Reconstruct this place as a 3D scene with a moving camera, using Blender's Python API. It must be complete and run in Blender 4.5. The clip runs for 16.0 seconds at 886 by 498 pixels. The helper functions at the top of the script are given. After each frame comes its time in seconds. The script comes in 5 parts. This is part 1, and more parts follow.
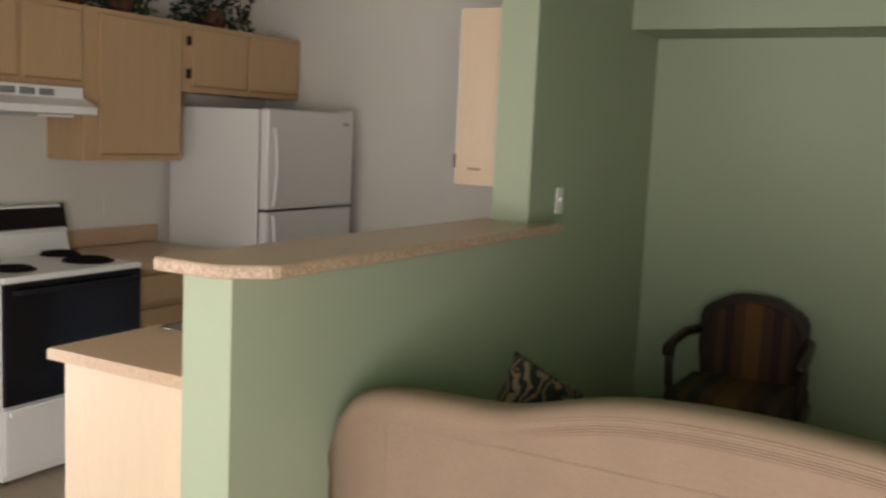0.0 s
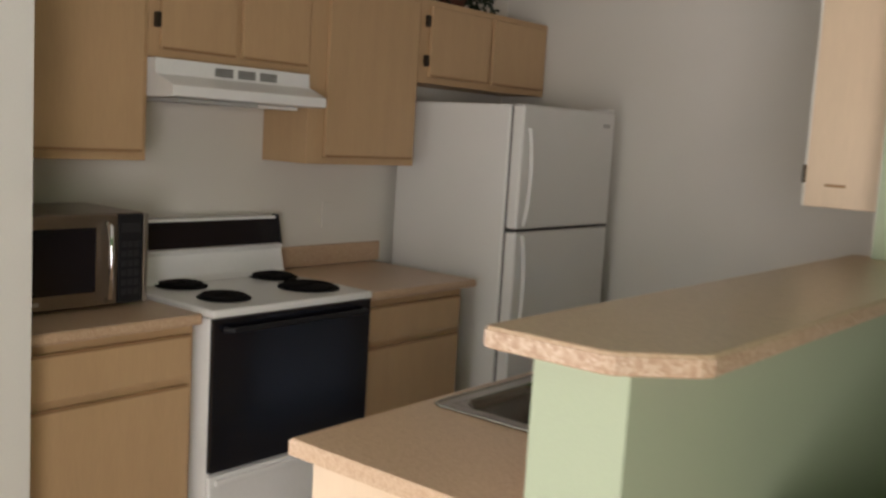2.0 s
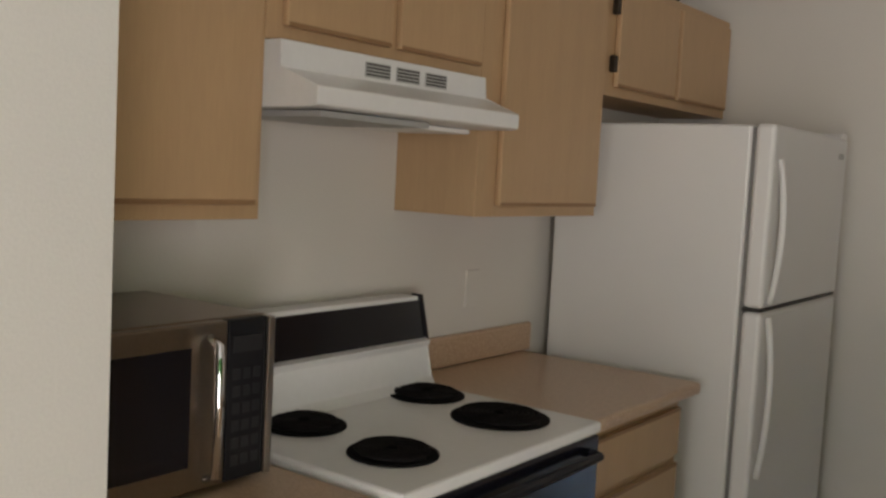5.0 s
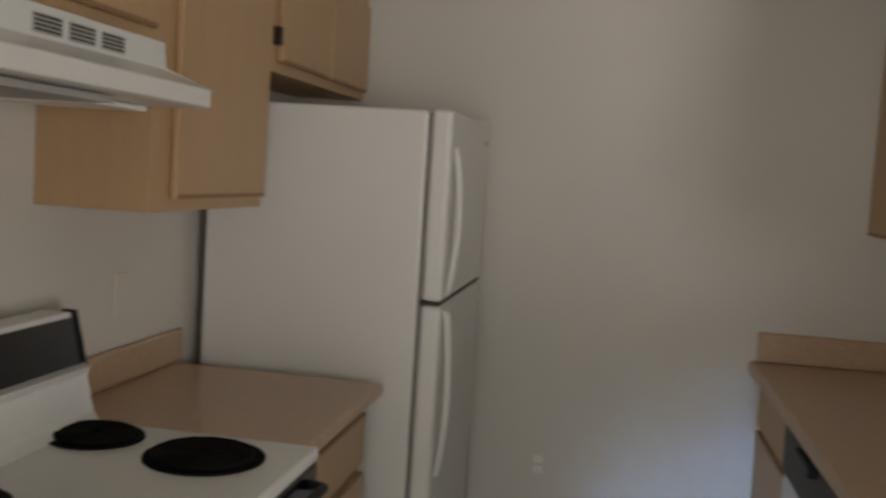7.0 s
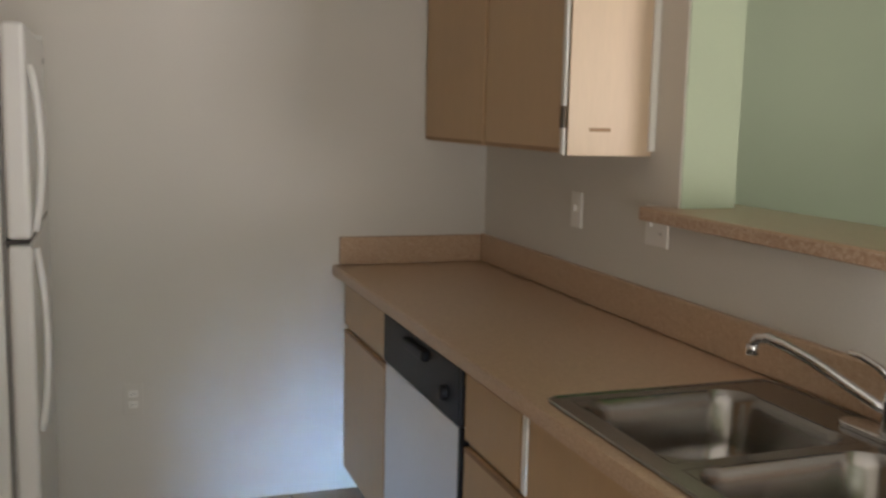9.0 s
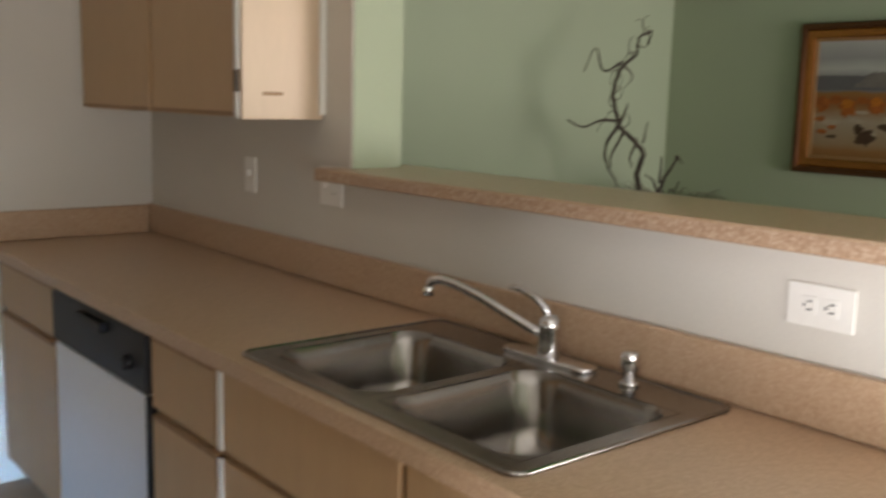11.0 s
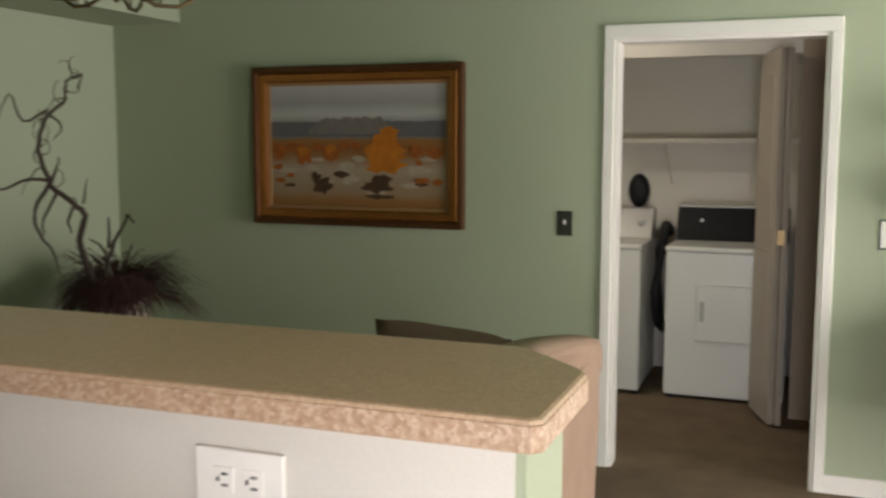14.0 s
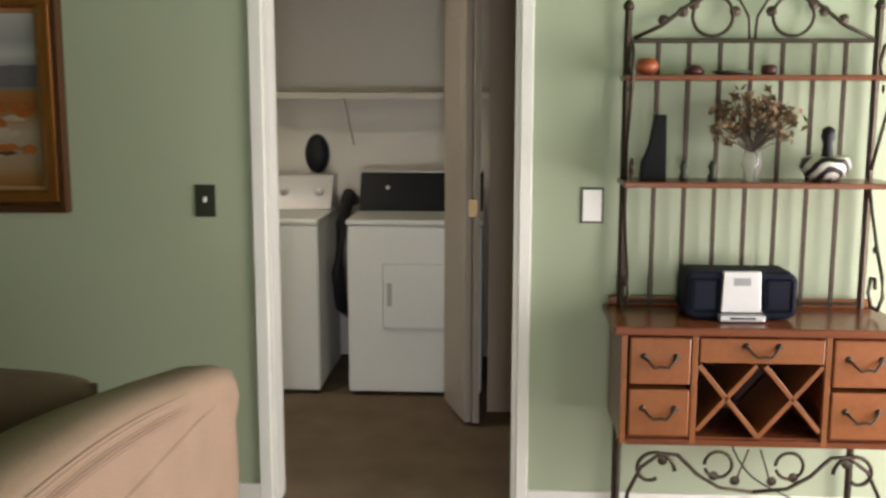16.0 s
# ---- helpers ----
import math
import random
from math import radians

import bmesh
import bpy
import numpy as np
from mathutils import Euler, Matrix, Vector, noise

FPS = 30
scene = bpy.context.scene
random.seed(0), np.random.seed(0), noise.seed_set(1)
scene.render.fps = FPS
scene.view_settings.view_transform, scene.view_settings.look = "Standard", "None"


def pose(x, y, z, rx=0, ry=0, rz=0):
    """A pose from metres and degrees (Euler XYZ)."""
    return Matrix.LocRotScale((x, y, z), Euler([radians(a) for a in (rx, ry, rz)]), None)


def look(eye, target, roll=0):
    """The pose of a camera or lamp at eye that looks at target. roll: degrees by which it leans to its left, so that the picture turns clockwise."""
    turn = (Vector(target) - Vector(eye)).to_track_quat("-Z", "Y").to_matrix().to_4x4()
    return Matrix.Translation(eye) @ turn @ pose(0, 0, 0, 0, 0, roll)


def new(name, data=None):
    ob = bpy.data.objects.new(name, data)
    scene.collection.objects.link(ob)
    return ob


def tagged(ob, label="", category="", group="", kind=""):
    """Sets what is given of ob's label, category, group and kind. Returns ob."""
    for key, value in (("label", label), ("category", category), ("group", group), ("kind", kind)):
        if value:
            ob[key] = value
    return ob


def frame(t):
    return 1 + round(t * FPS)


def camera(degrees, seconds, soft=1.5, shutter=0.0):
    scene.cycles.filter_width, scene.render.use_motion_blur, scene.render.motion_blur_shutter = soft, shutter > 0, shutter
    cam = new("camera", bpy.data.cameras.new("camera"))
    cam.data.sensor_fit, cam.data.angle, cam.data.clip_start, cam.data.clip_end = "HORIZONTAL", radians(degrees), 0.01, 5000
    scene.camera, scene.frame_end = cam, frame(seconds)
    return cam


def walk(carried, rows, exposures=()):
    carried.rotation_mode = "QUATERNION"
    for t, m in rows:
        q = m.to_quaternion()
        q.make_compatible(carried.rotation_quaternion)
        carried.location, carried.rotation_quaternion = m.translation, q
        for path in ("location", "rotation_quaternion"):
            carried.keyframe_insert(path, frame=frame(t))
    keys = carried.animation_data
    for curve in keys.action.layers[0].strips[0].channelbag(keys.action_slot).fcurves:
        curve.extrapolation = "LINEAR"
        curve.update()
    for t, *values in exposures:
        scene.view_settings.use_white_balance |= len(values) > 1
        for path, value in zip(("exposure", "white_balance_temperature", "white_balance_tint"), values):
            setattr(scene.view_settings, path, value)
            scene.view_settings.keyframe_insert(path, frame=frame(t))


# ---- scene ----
cam = camera(49.5, 16.0, soft=2.6, shutter=0.5)
PATH = [
    (0, (1.946, 1.098, 1.614), (0.969, 2.827, 1.375), 2.6),
    (0.5, (1.714, 1.238, 1.584), (0.647, 2.913, 1.348), 3.2),
    (1, (1.431, 1.356, 1.578), (0.306, 2.992, 1.339), 3.7),
    (1.5, (1.204, 1.495, 1.565), (0.015, 3.086, 1.328), 3.7),
    (2, (0.936, 1.702, 1.553), (-0.316, 3.243, 1.315), 3.5),
    (2.5, (0.656, 1.827, 1.54), (-0.608, 3.36, 1.31), 3.6),
    (3, (0.406, 1.95, 1.513), (-0.869, 3.476, 1.306), 3.6),
    (3.5, (0.138, 2.072, 1.518), (-1.144, 3.594, 1.315), 3.9),
    (3.7, (0.009, 2.108, 1.499), (-1.263, 3.64, 1.309), 3.5),
    (6, (-0.83, 2.465, 1.52), (-1.772, 4.217, 1.348), 4.0),
    (6.5, (-0.966, 2.5, 1.511), (-1.601, 4.389, 1.347), 3.7),
    (7, (-1.023, 2.477, 1.52), (-1.369, 4.441, 1.365), 3.7),
    (7.5, (-1.061, 2.487, 1.537), (-1.134, 4.479, 1.372), 2.8),
    (8, (-1.2, 2.512, 1.542), (-0.946, 4.487, 1.351), 2.2),
    (8.5, (-1.321, 2.526, 1.537), (-0.79, 4.438, 1.285), 2.1),
    (8.7, (-1.3, 2.524, 1.509), (-0.719, 4.42, 1.249), 1.7),
    (10.8, (-1.454, 2.469, 1.462), (-0.245, 4.025, 1.123), 1.9),
    (11, (-1.405, 2.469, 1.459), (-0.14, 3.987, 1.152), 1.5),
    (11.5, (-1.376, 2.489, 1.514), (0.086, 3.832, 1.272), 1.6),
    (12, (-1.424, 2.505, 1.559), (0.195, 3.661, 1.351), 2.3),
    (12.5, (-1.415, 2.514, 1.585), (0.288, 3.542, 1.373), 2.1),
    (13, (-1.266, 2.537, 1.576), (0.491, 3.47, 1.363), 1.3),
    (13.5, (-1.045, 2.592, 1.549), (0.76, 3.426, 1.339), 0.6),
    (14, (-0.844, 2.666, 1.531), (1.018, 3.365, 1.313), 0.1),
    (14.5, (-0.699, 2.725, 1.52), (1.217, 3.248, 1.287), -0.3),
    (15, (-0.44, 2.773, 1.531), (1.512, 3.113, 1.262), -0.5),
    (15.5, (-0.133, 2.7, 1.526), (1.835, 2.906, 1.233), -0.2),
    (16, (0.167, 2.653, 1.51), (2.142, 2.768, 1.21), 0.1),
]
EXPOSURES = [(0, -0.52), (3.0, -0.52), (6.0, -0.5), (7.0, -0.74), (7.5, -0.90), (8.0, -0.72), (8.5, -0.38), (10.8, -0.15), (12.5, -0.32), (14, -0.30), (16, -0.26)]
walk(cam, [(t, look(eye, target, roll)) for t, eye, target, roll in PATH], EXPOSURES)


# ---- world and light ----
world = bpy.data.worlds.new("world")
scene.world = world
world.use_nodes = True
wn = world.node_tree
sky = wn.nodes.new("ShaderNodeTexSky")
sky.sky_type = "NISHITA"
sky.sun_disc = False
sky.sun_elevation, sky.sun_rotation = radians(48), radians(200)
wn.nodes["Background"].inputs["Strength"].default_value = 0.12
wn.links.new(sky.outputs["Color"], wn.nodes["Background"].inputs["Color"])

SUN = new("sun", bpy.data.lights.new("sun", "SUN"))
SUN.data.energy, SUN.data.angle, SUN.data.color = 2.0, radians(0.6), (1.0, 0.95, 0.88)
SUN.matrix_world = look((5.0, -10.0, 22), (2.0, 0.0, 0))

# sky light that enters by the sliding glass door and by the west window of the living room
DOOR_LIGHT = new("glass_door_daylight", bpy.data.lights.new("glass_door_daylight", "AREA"))
DOOR_LIGHT.data.shape, DOOR_LIGHT.data.size, DOOR_LIGHT.data.size_y = "RECTANGLE", 1.9, 1.95
DOOR_LIGHT.data.energy, DOOR_LIGHT.data.color = 200.0, (1.0, 0.92, 0.915)
DOOR_LIGHT.matrix_world = look((2.42, 0.02, 1.03), (2.42, 3.0, 1.03))
AISLE_LIGHT = new("south_window_daylight", bpy.data.lights.new("south_window_daylight", "AREA"))
AISLE_LIGHT.data.shape, AISLE_LIGHT.data.size, AISLE_LIGHT.data.size_y = "RECTANGLE", 0.7, 0.5
AISLE_LIGHT.data.energy, AISLE_LIGHT.data.color = 3.6, (0.30, 0.56, 1.0)
AISLE_LIGHT.data.spread = radians(15)
AISLE_LIGHT.matrix_world = look((-1.60, 0.02, 0.40), (-0.33, 6.1, 0.02))
LOW_LIGHT = new("low_window_daylight", bpy.data.lights.new("low_window_daylight", "AREA"))
LOW_LIGHT.data.shape, LOW_LIGHT.data.size, LOW_LIGHT.data.size_y = "RECTANGLE", 1.9, 1.45
LOW_LIGHT.data.energy, LOW_LIGHT.data.color = 66.0, (1.0, 0.955, 0.935)
LOW_LIGHT.matrix_world = look((-1.15, 0.03, 0.85), (-1.15, 3.0, 0.85))
WINDOW_LIGHT = new("west_window_daylight", bpy.data.lights.new("west_window_daylight", "AREA"))
WINDOW_LIGHT.data.shape, WINDOW_LIGHT.data.size, WINDOW_LIGHT.data.size_y = "RECTANGLE", 0.72, 0.95
WINDOW_LIGHT.data.energy, WINDOW_LIGHT.data.color = 92.0, (0.93, 0.925, 0.985)
WINDOW_LIGHT.matrix_world = look((-2.59, 2.35, 0.58), (0.0, 2.35, 0.58))


# ---- materials ----
def mat(name, base, rough=0.6, metal=0.0, vary=0.12, scale=6.0, grain=60.0, bump=0.08, spec=0.4, second=None, stretch=(1, 1, 1), random=0.0):
    m = bpy.data.materials.new(name)
    m.use_nodes = True
    nt = m.node_tree
    b = nt.nodes["Principled BSDF"]
    co = nt.nodes.new("ShaderNodeTexCoord")
    mp = nt.nodes.new("ShaderNodeMapping")
    mp.inputs["Scale"].default_value = stretch
    nt.links.new(co.outputs["Object"], mp.inputs["Vector"])
    big = nt.nodes.new("ShaderNodeTexNoise")
    big.inputs["Scale"].default_value, big.inputs["Detail"].default_value = scale, 4
    fine = nt.nodes.new("ShaderNodeTexNoise")
    fine.inputs["Scale"].default_value, fine.inputs["Detail"].default_value = grain, 5
    for n in (big, fine):
        nt.links.new(mp.outputs["Vector"], n.inputs["Vector"])
    add = nt.nodes.new("ShaderNodeMath")
    add.operation = "ADD"
    nt.links.new(big.outputs["Fac"], add.inputs[0])
    nt.links.new(fine.outputs["Fac"], add.inputs[1])
    half = nt.nodes.new("ShaderNodeMath")
    half.operation = "MULTIPLY"
    half.inputs[1].default_value = 0.5
    nt.links.new(add.outputs[0], half.inputs[0])
    ramp = nt.nodes.new("ShaderNodeValToRGB")
    lo = [c * (1 - vary) for c in base]
    hi = [min(1, c * (1 + vary)) for c in (second or base)]
    ramp.color_ramp.elements[0].position, ramp.color_ramp.elements[0].color = 0.3, (*lo, 1)
    ramp.color_ramp.elements[1].position, ramp.color_ramp.elements[1].color = 0.7, (*hi, 1)
    nt.links.new(half.outputs[0], ramp.inputs["Fac"])
    colour = ramp.outputs["Color"]
    if random:
        info = nt.nodes.new("ShaderNodeObjectInfo")
        hs = nt.nodes.new("ShaderNodeHueSaturation")
        ml = nt.nodes.new("ShaderNodeMath")
        ml.operation = "MULTIPLY_ADD"
        ml.inputs[1].default_value, ml.inputs[2].default_value = random, 1 - random / 2
        nt.links.new(info.outputs["Random"], ml.inputs[0])
        nt.links.new(ml.outputs[0], hs.inputs["Value"])
        nt.links.new(colour, hs.inputs["Color"])
        colour = hs.outputs["Color"]
    nt.links.new(colour, b.inputs["Base Color"])
    b.inputs["Roughness"].default_value, b.inputs["Metallic"].default_value = rough, metal
    b.inputs["Specular IOR Level"].default_value = spec
    rr = nt.nodes.new("ShaderNodeMath")
    rr.operation = "MULTIPLY_ADD"
    rr.inputs[1].default_value, rr.inputs[2].default_value = 0.05, max(0.02, rough - 0.025)
    nt.links.new(big.outputs["Fac"], rr.inputs[0])
    nt.links.new(rr.outputs[0], b.inputs["Roughness"])
    if bump:
        bp = nt.nodes.new("ShaderNodeBump")
        bp.inputs["Strength"].default_value, bp.inputs["Distance"].default_value = bump, 0.004
        nt.links.new(fine.outputs["Fac"], bp.inputs["Height"])
        nt.links.new(bp.outputs["Normal"], b.inputs["Normal"])
    return m


def speckled(name, a, b_, c, rough=0.4, flecks=260):
    """Printed laminate: flecks of three tones."""
    m = bpy.data.materials.new(name)
    m.use_nodes = True
    nt = m.node_tree
    b = nt.nodes["Principled BSDF"]
    co = nt.nodes.new("ShaderNodeTexCoord")
    v = nt.nodes.new("ShaderNodeTexVoronoi")
    v.inputs["Scale"].default_value = flecks
    n = nt.nodes.new("ShaderNodeTexNoise")
    n.inputs["Scale"].default_value, n.inputs["Detail"].default_value = 80, 6
    n2 = nt.nodes.new("ShaderNodeTexNoise")
    n2.inputs["Scale"].default_value = 3
    for q in (v, n, n2):
        nt.links.new(co.outputs["Object"], q.inputs["Vector"])
    sep = nt.nodes.new("ShaderNodeSeparateColor")
    nt.links.new(v.outputs["Color"], sep.inputs["Color"])
    mixv = nt.nodes.new("ShaderNodeMath")
    mixv.operation = "MULTIPLY_ADD"
    mixv.inputs[1].default_value = 0.45
    nt.links.new(sep.outputs[0], mixv.inputs[0])
    sc = nt.nodes.new("ShaderNodeMath")
    sc.operation = "MULTIPLY"
    sc.inputs[1].default_value = 0.55
    nt.links.new(n.outputs["Fac"], sc.inputs[0])
    nt.links.new(sc.outputs[0], mixv.inputs[2])
    ramp = nt.nodes.new("ShaderNodeValToRGB")
    e = ramp.color_ramp.elements
    e[0].position, e[0].color = 0.22, (*a, 1)
    e[1].position, e[1].color = 0.75, (*c, 1)
    mid = ramp.color_ramp.elements.new(0.5)
    mid.color = (*b_, 1)
    nt.links.new(mixv.outputs[0], ramp.inputs["Fac"])
    nt.links.new(ramp.outputs["Color"], b.inputs["Base Color"])
    rr = nt.nodes.new("ShaderNodeMath")
    rr.operation = "MULTIPLY_ADD"
    rr.inputs[1].default_value, rr.inputs[2].default_value = 0.02, rough + 0.04
    nt.links.new(n2.outputs["Fac"], rr.inputs[0])
    nt.links.new(rr.outputs[0], b.inputs["Roughness"])
    return m


M_GREEN = mat("green_wall_paint", (0.37, 0.415, 0.29), 0.75, vary=0.04, scale=1.5, grain=220, bump=0.12)
M_CREAM = mat("cream_wall_paint", (0.67, 0.640, 0.580), 0.8, vary=0.05, scale=1.5, grain=200, bump=0.15)
M_PALE = mat("pale_wall_paint", (0.66, 0.645, 0.60), 0.8, vary=0.04, scale=1.5, grain=200, bump=0.12)
M_LAUNDRY = mat("laundry_wall_paint", (0.74, 0.70, 0.64), 0.8, vary=0.05, scale=2, grain=200, bump=0.12)
# brown of the hall walls carries the hall's shade in its base colour
M_HALL = mat("shade_darkened_hall_paint", (0.42, 0.34, 0.27), 0.8, vary=0.05, scale=2, grain=200, bump=0.12)
M_CEIL = mat("white_ceiling_paint", (0.75, 0.74, 0.70), 0.9, vary=0.04, scale=3, grain=120, bump=0.3)
M_GREENCEIL = mat("vivid_green_ceiling_paint", (0.05, 0.17, 0.03), 0.85, vary=0.06, scale=2, grain=150, bump=0.2)
M_TRIM = mat("white_trim_paint", (0.78, 0.76, 0.70), 0.45, vary=0.04, scale=4, grain=90, bump=0.03)
M_CARPET = mat("brown_carpet", (0.20, 0.145, 0.10), 0.95, vary=0.25, scale=5, grain=420, bump=0.9, spec=0.1)
M_TILE = mat("beige_floor_tile", (0.40, 0.33, 0.25), 0.4, vary=0.12, scale=7, grain=50, bump=0.05, random=0.14)
M_GROUT = mat("brown_grout", (0.17, 0.13, 0.09), 0.9, vary=0.15, scale=20, grain=200, bump=0.4)
M_MAPLE = mat("maple_veneer", (0.50, 0.335, 0.185), 0.42, vary=0.06, scale=3, grain=26, bump=0.02, stretch=(6, 6, 0.7))
# dark maple for the painted groove shade of the pulls, also the scuff mark
M_MAPLEDARK = mat("maple_groove_shade_and_scuff", (0.30, 0.175, 0.085), 0.5, vary=0.08, scale=4, grain=40, bump=0.03)
# paler maple: daylight on the south-facing cabinet ends is put into the colour
M_MAPLELIT = mat("daylit_end_panel", (0.64, 0.49, 0.34), 0.42, vary=0.05, scale=3, grain=26, bump=0.02, stretch=(6, 6, 0.7))
M_LAMINATE = speckled("speckled_beige_laminate", (0.435, 0.292, 0.186), (0.505, 0.35, 0.228), (0.57, 0.415, 0.285), 0.24)
M_EDGE = speckled("flecked_laminate_edge", (0.36, 0.220, 0.135), (0.47, 0.320, 0.212), (0.60, 0.455, 0.335), 0.4, 190)
M_WHITE = mat("white_enamel", (0.78, 0.78, 0.76), 0.25, vary=0.03, scale=3, grain=60, bump=0.01, spec=0.5)
M_FRIDGE = mat("textured_white_fridge", (0.74, 0.73, 0.70), 0.38, vary=0.03, scale=3, grain=330, bump=0.12, spec=0.5)
M_GREY = mat("grey_gasket", (0.20, 0.19, 0.18), 0.7, vary=0.1)
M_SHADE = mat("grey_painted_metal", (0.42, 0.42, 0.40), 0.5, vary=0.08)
M_BLACKGLASS = mat("black_oven_glass", (0.006, 0.006, 0.009), 0.16, vary=0.1, bump=0.0, spec=0.5)
M_BLACK = mat("black_plastic", (0.012, 0.012, 0.014), 0.45, vary=0.2, bump=0.05, spec=0.25)
M_JET = mat("matt_black_lacquer", (0.006, 0.006, 0.007), 0.7, vary=0.2, bump=0.03, spec=0.12)
M_KEY = mat("dark_grey_key", (0.018, 0.018, 0.021), 0.5, vary=0.1)
M_COIL = mat("black_coil_element", (0.008, 0.007, 0.007), 0.85, vary=0.3, bump=0.1, spec=0.12)
M_STEEL = mat("brushed_steel", (0.42, 0.40, 0.37), 0.30, 1.0, vary=0.08, scale=8, grain=150, bump=0.03, stretch=(1, 8, 1))
M_SINK = mat("satin_sink_steel", (0.30, 0.285, 0.265), 0.22, 1.0, vary=0.12, scale=9, grain=140, bump=0.03)
M_CHROME = mat("chrome", (0.75, 0.75, 0.76), 0.07, 1.0, vary=0.03, bump=0.0)
M_MICRO = mat("dark_stainless", (0.30, 0.255, 0.21), 0.32, 1.0, vary=0.08, scale=8, grain=150, bump=0.03)
M_IRON = mat("dark_bronze_iron", (0.055, 0.042, 0.03), 0.45, 0.7, vary=0.3, scale=30, grain=200, bump=0.15)
M_CHERRY = mat("cherry_wood", (0.135, 0.040, 0.016), 0.24, vary=0.18, scale=5, grain=40, bump=0.03, stretch=(5, 0.8, 5))
M_CHERRYLT = mat("lighter_cherry_drawer", (0.21, 0.076, 0.028), 0.25, vary=0.12, scale=5, grain=40, bump=0.03)
# deep cherry with the shade inside the rack's case in its colour
M_DARKIN = mat("shade_dark_recess_back", (0.05, 0.018, 0.010), 0.6, vary=0.15)
M_SOFA = mat("peach_corduroy", (0.285, 0.198, 0.142), 0.9, vary=0.12, scale=7, grain=160, bump=0.35, spec=0.15)
M_PILLOW = mat("taupe_cushion", (0.155, 0.105, 0.075), 0.9, vary=0.12, scale=8, grain=200, bump=0.3, spec=0.1)
M_PILLOWDK = mat("black_cushion", (0.02, 0.016, 0.016), 0.9, vary=0.2, scale=8, grain=200, bump=0.3, spec=0.1)
M_GOLD = mat("antique_gold_frame", (0.36, 0.14, 0.035), 0.25, 0.75, vary=0.2, scale=10, grain=60, bump=0.1)
M_GOLDDK = mat("dark_gold_frame_edge", (0.10, 0.042, 0.016), 0.35, 0.5, vary=0.2, scale=10, grain=60, bump=0.1)
M_LINEN = mat("linen_liner", (0.27, 0.15, 0.06), 0.8, vary=0.1, grain=200, bump=0.2)
M_BRASS = mat("aged_brass", (0.16, 0.11, 0.055), 0.35, 0.9, vary=0.2, bump=0.05)
M_BRANCH = mat("dark_twisted_branch", (0.045, 0.032, 0.022), 0.8, vary=0.3, scale=20, grain=120, bump=0.5)
M_BUSH = mat("dried_burgundy_foliage", (0.05, 0.018, 0.016), 0.8, vary=0.35, scale=20)
M_VASE = mat("cream_ceramic", (0.55, 0.47, 0.37), 0.4, vary=0.1, scale=8, grain=60, bump=0.1)
M_IVY = mat("dusty_dark_leaf", (0.022, 0.035, 0.016), 0.6, vary=0.4, scale=20, random=0.3)
M_POTRED = mat("dark_terracotta", (0.10, 0.035, 0.020), 0.7, vary=0.2)
M_WALNUT = mat("dark_carved_walnut", (0.026, 0.012, 0.007), 0.4, vary=0.25, scale=9, grain=60, bump=0.1)
M_NAVY = mat("navy_plastic", (0.006, 0.007, 0.016), 0.65, vary=0.2, grain=300, bump=0.2, spec=0.12)
M_SILVER = mat("silver_plastic", (0.55, 0.54, 0.53), 0.35, 0.4, vary=0.04)
M_SCREEN = mat("grey_display", (0.24, 0.25, 0.25), 0.3, vary=0.05)
M_ORANGE = mat("burnt_orange_glaze", (0.30, 0.07, 0.025), 0.35, vary=0.2)
M_DKRED = mat("dark_red_glaze", (0.06, 0.015, 0.012), 0.4, vary=0.2)
M_IVORY = mat("ivory_plate", (0.86, 0.84, 0.79), 0.4, vary=0.03)
M_BRONZE = mat("dark_bronze_plate", (0.045, 0.050, 0.036), 0.4, 0.4, vary=0.15)
M_SLOT = mat("dark_slot", (0.05, 0.045, 0.04), 0.6, vary=0.1)
M_TIN = mat("tarnished_silver", (0.40, 0.36, 0.30), 0.3, 0.9, vary=0.3, scale=40)
M_WIRE = mat("white_wire", (0.60, 0.56, 0.49), 0.5, vary=0.05)
M_GRASS = mat("lawn", (0.07, 0.11, 0.03), 0.95, vary=0.3, scale=2, grain=80, bump=0.5)

M_GLASS = bpy.data.materials.new("clear_glass")
M_GLASS.use_nodes = True
_g = M_GLASS.node_tree.nodes["Principled BSDF"]
_g.inputs["Transmission Weight"].default_value, _g.inputs["Roughness"].default_value, _g.inputs["IOR"].default_value = 1.0, 0.02, 1.45
M_FROST = bpy.data.materials.new("etched_glass")
M_FROST.use_nodes = True
_g = M_FROST.node_tree.nodes["Principled BSDF"]
_g.inputs["Transmission Weight"].default_value, _g.inputs["Roughness"].default_value, _g.inputs["IOR"].default_value = 0.85, 0.15, 1.3
_g.inputs["Base Color"].default_value = (0.85, 0.83, 0.78, 1)


# ---- mesh helpers ----
def part(name, bm, material, parent=None, label="", smooth=False):
    me = bpy.data.meshes.new(name)
    bmesh.ops.recalc_face_normals(bm, faces=bm.faces[:])
    bm.to_mesh(me)
    bm.free()
    for p in me.polygons:
        p.use_smooth = smooth
    me.materials.append(material)
    ob = new(name, me)
    if parent:
        ob.parent = parent
        ob.matrix_parent_inverse = parent.matrix_world.inverted()
    if label:
        ob["label"] = label
    return ob


def thing(name, at, label, category, group="", kind=""):
    ob = new(name)
    ob.empty_display_size = 0.05
    ob.matrix_world = Matrix.Translation(at)
    bpy.context.view_layer.update()
    return tagged(ob, label, category, group, kind)


